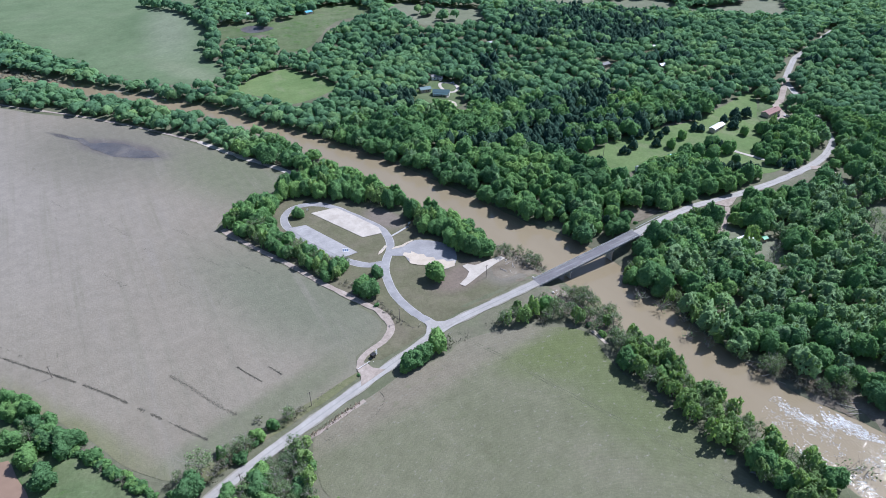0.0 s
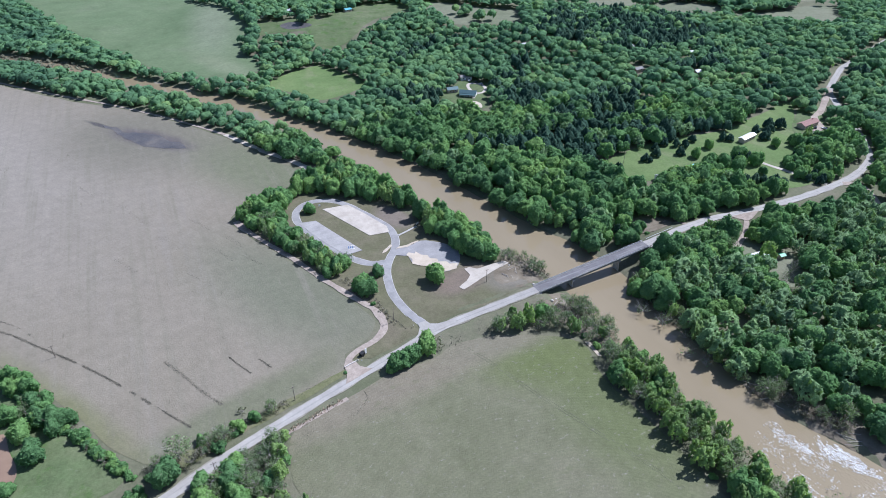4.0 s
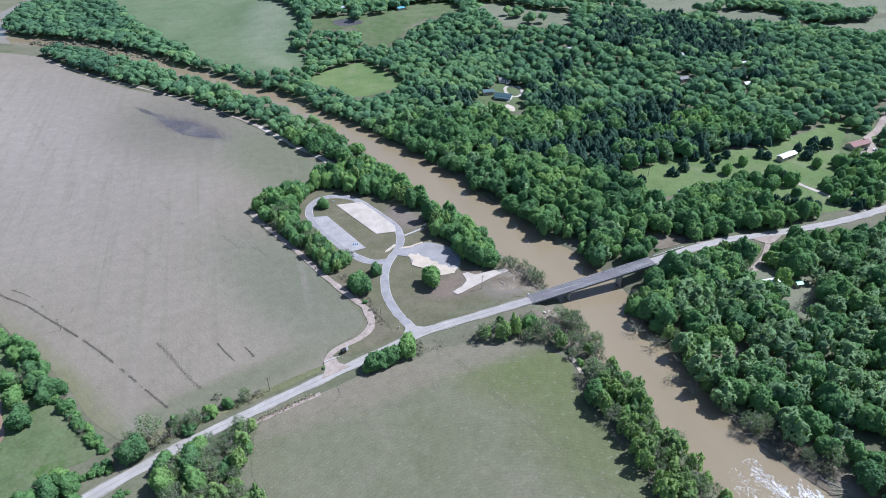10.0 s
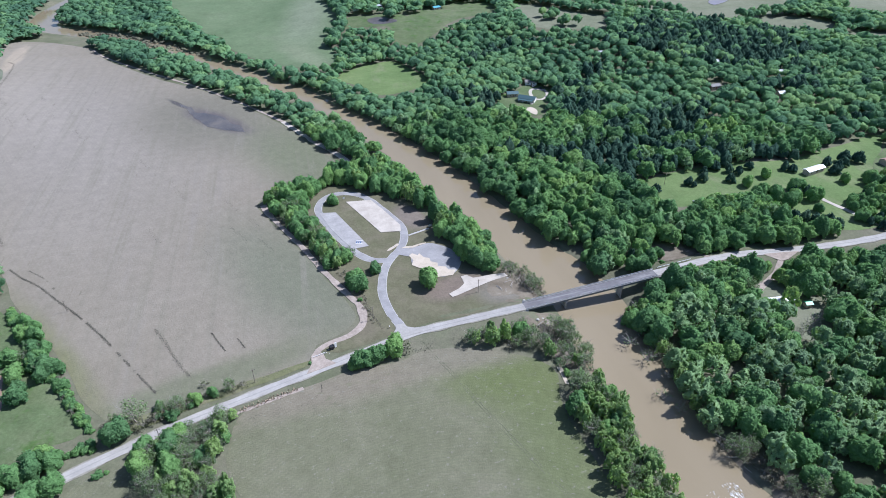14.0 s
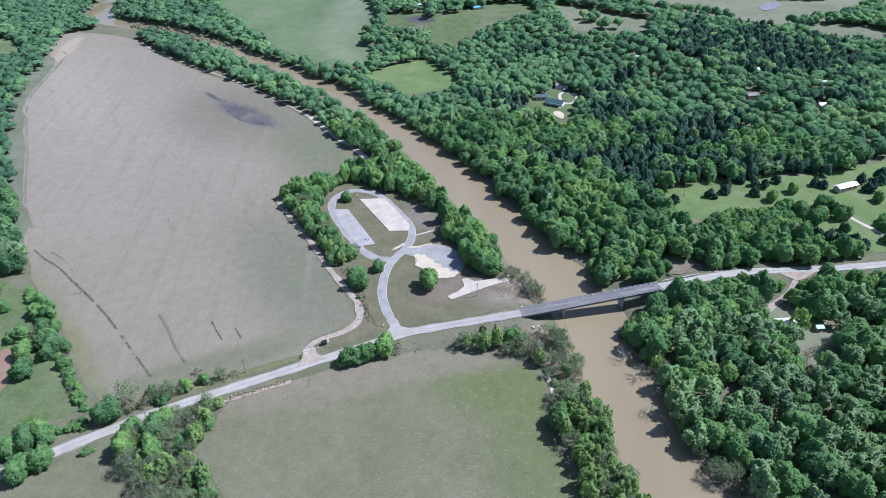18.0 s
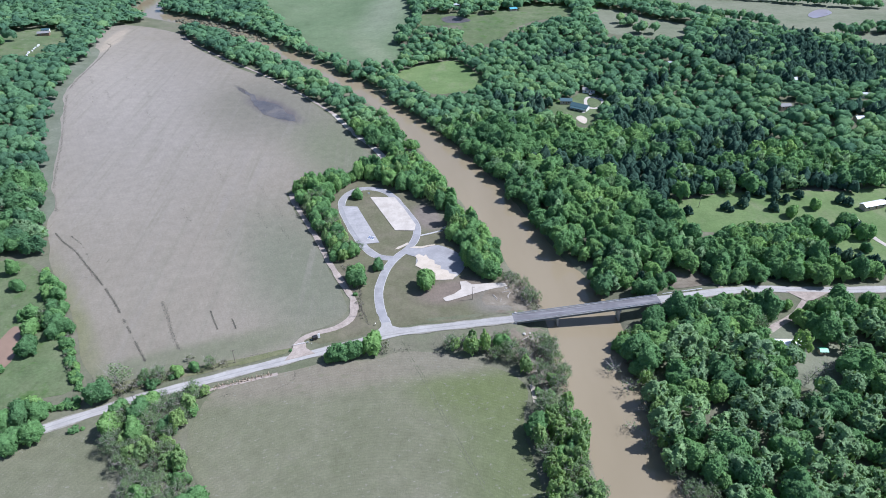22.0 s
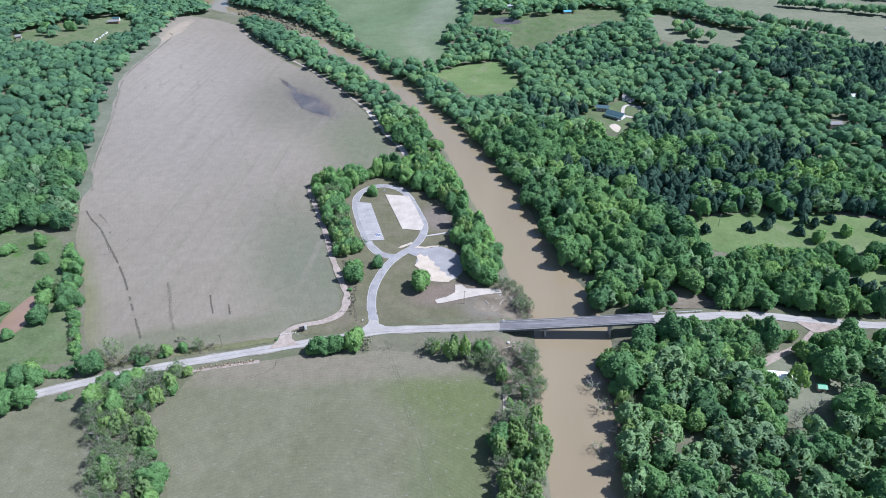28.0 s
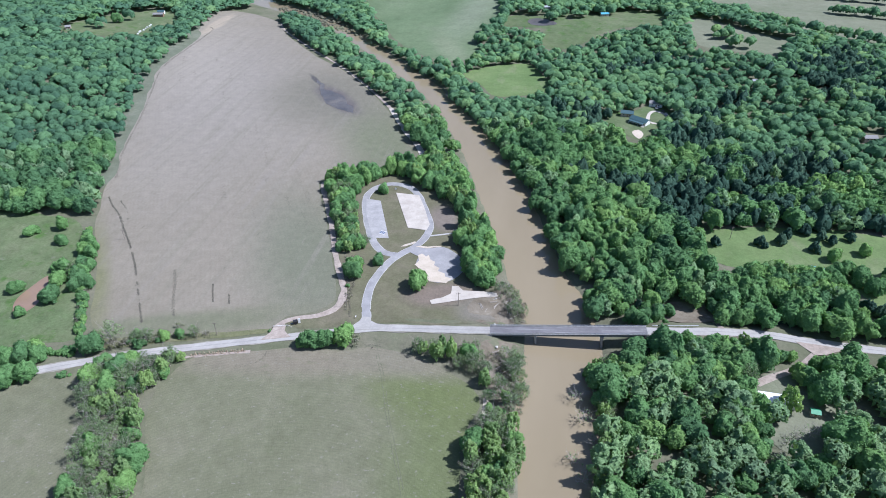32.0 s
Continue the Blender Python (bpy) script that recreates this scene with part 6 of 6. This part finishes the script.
bx, by = zip(*scatter([(-287, 676), (-254, 649), (-214, 620), (-168, 577), (-123, 514), (-151, 540), (-195, 570), (-245, 600), (-287, 655)], 5.5, 63))
woods("flood_brush", np.array(bx), np.array(by), wrng, FAR_OAKS[:4], M_SCRUB_FAR, "grey brown flood brush along the river bend", 0.2, 0.42, 1.2)


def hay_bale(x, y, turn):
    bm = tube(bmesh.new(), (-0.75, 0, 0.75), (0.75, 0, 0.75), 0.8, 0.8, 14)
    bmesh.ops.bevel(bm, geom=[e for e in bm.edges if e.calc_face_angle(0) > 1.0], offset=0.1, segments=2, affect="EDGES")
    ob = new("hay_bale", bm_mesh("hay_bale", bm, M_WHITE))
    ob.matrix_world = pose(x, y, float(ground_z(x, y)) + 0.1, 0, 0, turn)
    tagged(ob, "round hay bale in white wrap on pasture", "hay bale", "white wrapped bales in the clearing")


for i in range(8):
    hay_bale(-378 - 0.7 * i + placer.uniform(-1, 1), 448 + 5.6 * i + placer.uniform(-1, 1), placer.uniform(0, 180))


def sign_board(x, y, turn, w=1.6, h=1.2):
    root = tagged(new("notice_board"), "white notice board on two wooden posts", "sign")
    root.matrix_world = pose(x, y, float(ground_z(x, y)) + 0.1, 0, 0, turn)
    part("board", box_bm(-w / 2, w / 2, -0.05, 0.05, 0.9, 0.9 + h, bevel=0.02), M_WHITE, root)
    for s in (-1, 1):
        part("post", box_bm(s * w / 2 - 0.06, s * w / 2 + 0.06, -0.06, 0.06, -0.5, 1.0 + h), M_WOODPOLE, root)


sign_board(33.4, 95.6, 20, 2.4, 1.4)
sign_board(-14.8, 146, 10)
sign_board(-7.5, -6.5 + 14, 60, 0.8, 0.7)


def boulder(x, y, s, seed):
    rng = random.Random(seed)
    bm = bmesh.new()
    bmesh.ops.create_icosphere(bm, subdivisions=2, radius=s)
    for v in bm.verts:
        v.co *= 1 + 0.25 * noise.noise(v.co * 1.3 / s + Vector((seed, 0, 0)))
        v.co.z *= 0.6
    ob = new("boulder", bm_mesh("boulder", bm, M_ROCK))
    ob.matrix_world = pose(x, y, float(ground_z(x, y)) + s * 0.3, 0, 0, rng.uniform(0, 360))
    tagged(ob, "pale limestone boulder lying on the verge", "boulder", "boulders round the park")


for i, (x, y, s) in enumerate(((6.8, 79.5, 0.6), (8.4, 80.4, 0.7), (9.8, 81.2, 0.55), (5, 78.2, 0.5), (-40, -2.5, 0.35), (-38.5, -3.5, 0.3), (59, 36, 0.7), (63, 33, 0.6), (64, 9, 0.8), (66, -6, 0.9), (69, -5, 0.7))):
    boulder(x, y, s, i)


def drift_log(x, y, length, turn, r):
    bm = bmesh.new()
    tube(bm, (0, 0, 0), (length * 0.6, 0.2, 0.1), r, r * 0.8, 7)
    tube(bm, (length * 0.6, 0.2, 0.1), (length, 0, 0.2), r * 0.8, r * 0.45, 7)
    tube(bm, (length * 0.7, 0.1, 0.1), (length * 0.9, 0.9, 0.5), r * 0.4, r * 0.15, 5)
    ob = new("drift_log", bm_mesh("drift_log", bm, M_PALEBARK))
    ob.matrix_world = pose(x, y, float(ground_z(x, y)) + r * 0.7, 0, 0, turn)
    tagged(ob, "bleached drift log stranded on the bank", "log", "drift logs on the bank")


for i in range(16):
    drift_log(placer.uniform(56, 73), placer.uniform(14, 40), placer.uniform(3, 7), placer.uniform(0, 180), placer.uniform(0.12, 0.25))
for i in range(14):
    y = placer.uniform(-44, -8)
    drift_log(66 - 0.1 * y + placer.uniform(-6, 4), y, placer.uniform(3, 8), placer.uniform(0, 180), placer.uniform(0.12, 0.26))


for i in range(14):
    f = placer.random()
    drift_log(112 + 16 * f + placer.uniform(-4, 4), -96 - 44 * f, placer.uniform(3, 8), placer.uniform(0, 180), placer.uniform(0.12, 0.28))


# white flecks where the river runs over shallows: foam, with sun glints painted white
def white_water():
    rng = np.random.default_rng(61)
    zones = (([(104, -128), (115, -126), (118, -133), (120, -141), (123, -150), (119, -152), (111, -143), (106, -135)], 2000), ([(97, -114), (103, -116), (107, -126), (107, -134), (101, -128), (98, -118)], 300),
             ([(93, -114), (105, -112), (107, -121), (107, -140), (109, -150), (94, -145), (87, -136), (89, -116)], 600), ([(86, -135), (91, -139), (92, -146), (94, -156), (88, -151), (85, -140)], 800),
             ([(88, -150), (95, -152), (122, -152), (124, -175), (86, -175)], 900))
    vs = []
    for poly, count in zones:
        q = np.asarray(poly, float)
        p = rng.uniform(q.min(0), q.max(0), (count * 3, 2))
        p = p[inside(p[:, 0], p[:, 1], q)]
        g = np.array([noise.noise((a * 0.16, b * 0.10, 3)) + 0.5 * noise.noise((a * 0.5, b * 0.35, 8)) for a, b in p])
        p = p[g > rng.uniform(-0.3, 0.35, len(p))][:count]
        n = len(p)
        a = rng.normal(size=n) * 0.5 + 1.85
        ln, w = rng.uniform(0.2, 0.75, n) ** 1.7, rng.uniform(0.05, 0.2, n)
        d, s = np.column_stack([np.cos(a), np.sin(a)]), np.column_stack([-np.sin(a), np.cos(a)])
        ring = []
        for k in range(6):
            f, r = k * math.pi / 3, rng.uniform(0.55, 1.2, n)
            ring.append(np.column_stack([p + d * (math.cos(f) * ln * r)[:, None] + s * (math.sin(f) * w * r)[:, None], WATER_Z + rng.uniform(0.02, 0.05, n)]))
        ring.append(np.column_stack([p, WATER_Z + rng.uniform(0.08, 0.2, n)]))
        vs.append(np.stack(ring, 1).reshape(-1, 3))
    v = np.concatenate(vs)
    k = np.arange(len(v) // 7)[:, None] * 7
    f = np.concatenate([k + (i, (i + 1) % 6, 6) for i in range(6)])
    tagged(new("white_water", mesh_np("white_water", v, f, M_FOAM_GLINT)), "white flecks of foam and sun glint over the river shallows", "rapids", kind="stuff")


M_FOAM_GLINT = plain("foam_and_glint", (0.82, 0.82, 0.80), 0.5, vary=0.08, scale=2)
white_water()


ribbon("ditch_soil", [(-82, -31.5), (-71, -28.6), (-64, -26.6), (-52, -23.4)], 1.7, M_DIRT, "bare pinkish soil in the roadside ditch", "soil", lift=0.14, wobble=0.9, step=1.0)


# tall dry reeds along the ditch
def reeds():
    rng = np.random.default_rng(41)
    s = spline([(-79, -30), (-71, -28), (-64, -26), (-55, -23.5)], 0.15)
    p = np.column_stack([s[:, 0] + rng.normal(size=len(s)) * 0.5, s[:, 1] + rng.normal(size=len(s)) * 0.7])
    z = ground_z(p[:, 0], p[:, 1])
    a = rng.uniform(0, 6.28, len(p))
    w, h = rng.uniform(0.15, 0.35, len(p)), rng.uniform(0.8, 1.7, len(p))
    lean = rng.normal(size=(len(p), 2)) * 0.35
    base = np.column_stack([p, z - 0.1])
    wv = np.column_stack([np.cos(a) * w, np.sin(a) * w, 0 * a])
    v = np.stack([base - wv, base + wv, base + np.column_stack([lean, h])], 1).reshape(-1, 3)
    tagged(new("dry_reeds", mesh_np("dry_reeds", v, np.arange(len(v)).reshape(-1, 3), M_HAY)), "tall dry straw coloured reeds in a ditch", "reeds", kind="stuff")


reeds()


def metal_sheet(x, y):
    bm = bmesh.new()
    bmesh.ops.create_grid(bm, x_segments=12, y_segments=1, size=1)
    for v in bm.verts:
        v.co = Vector((v.co.x * 1.9, v.co.y * 1.2, 0.06 * math.sin(v.co.x * 19)))
    r = bmesh.ops.extrude_face_region(bm, geom=bm.faces[:])
    for v in r["geom"]:
        if isinstance(v, bmesh.types.BMVert):
            v.co.z += 0.05
    ob = new("metal_sheet", bm_mesh("metal_sheet", bm, M_R_WHITE))
    ob.matrix_world = pose(x, y, float(ground_z(x, y)) + 0.3, 4, 3, 40)
    tagged(ob, "pale corrugated metal sheet lying in grass", "metal sheet")


metal_sheet(61.5, -133)
for k, models in KINDS.items():
    for ob in models[USED[k]:]:
        for c in list(ob.children):
            bpy.data.objects.remove(c)
        bpy.data.objects.remove(ob)
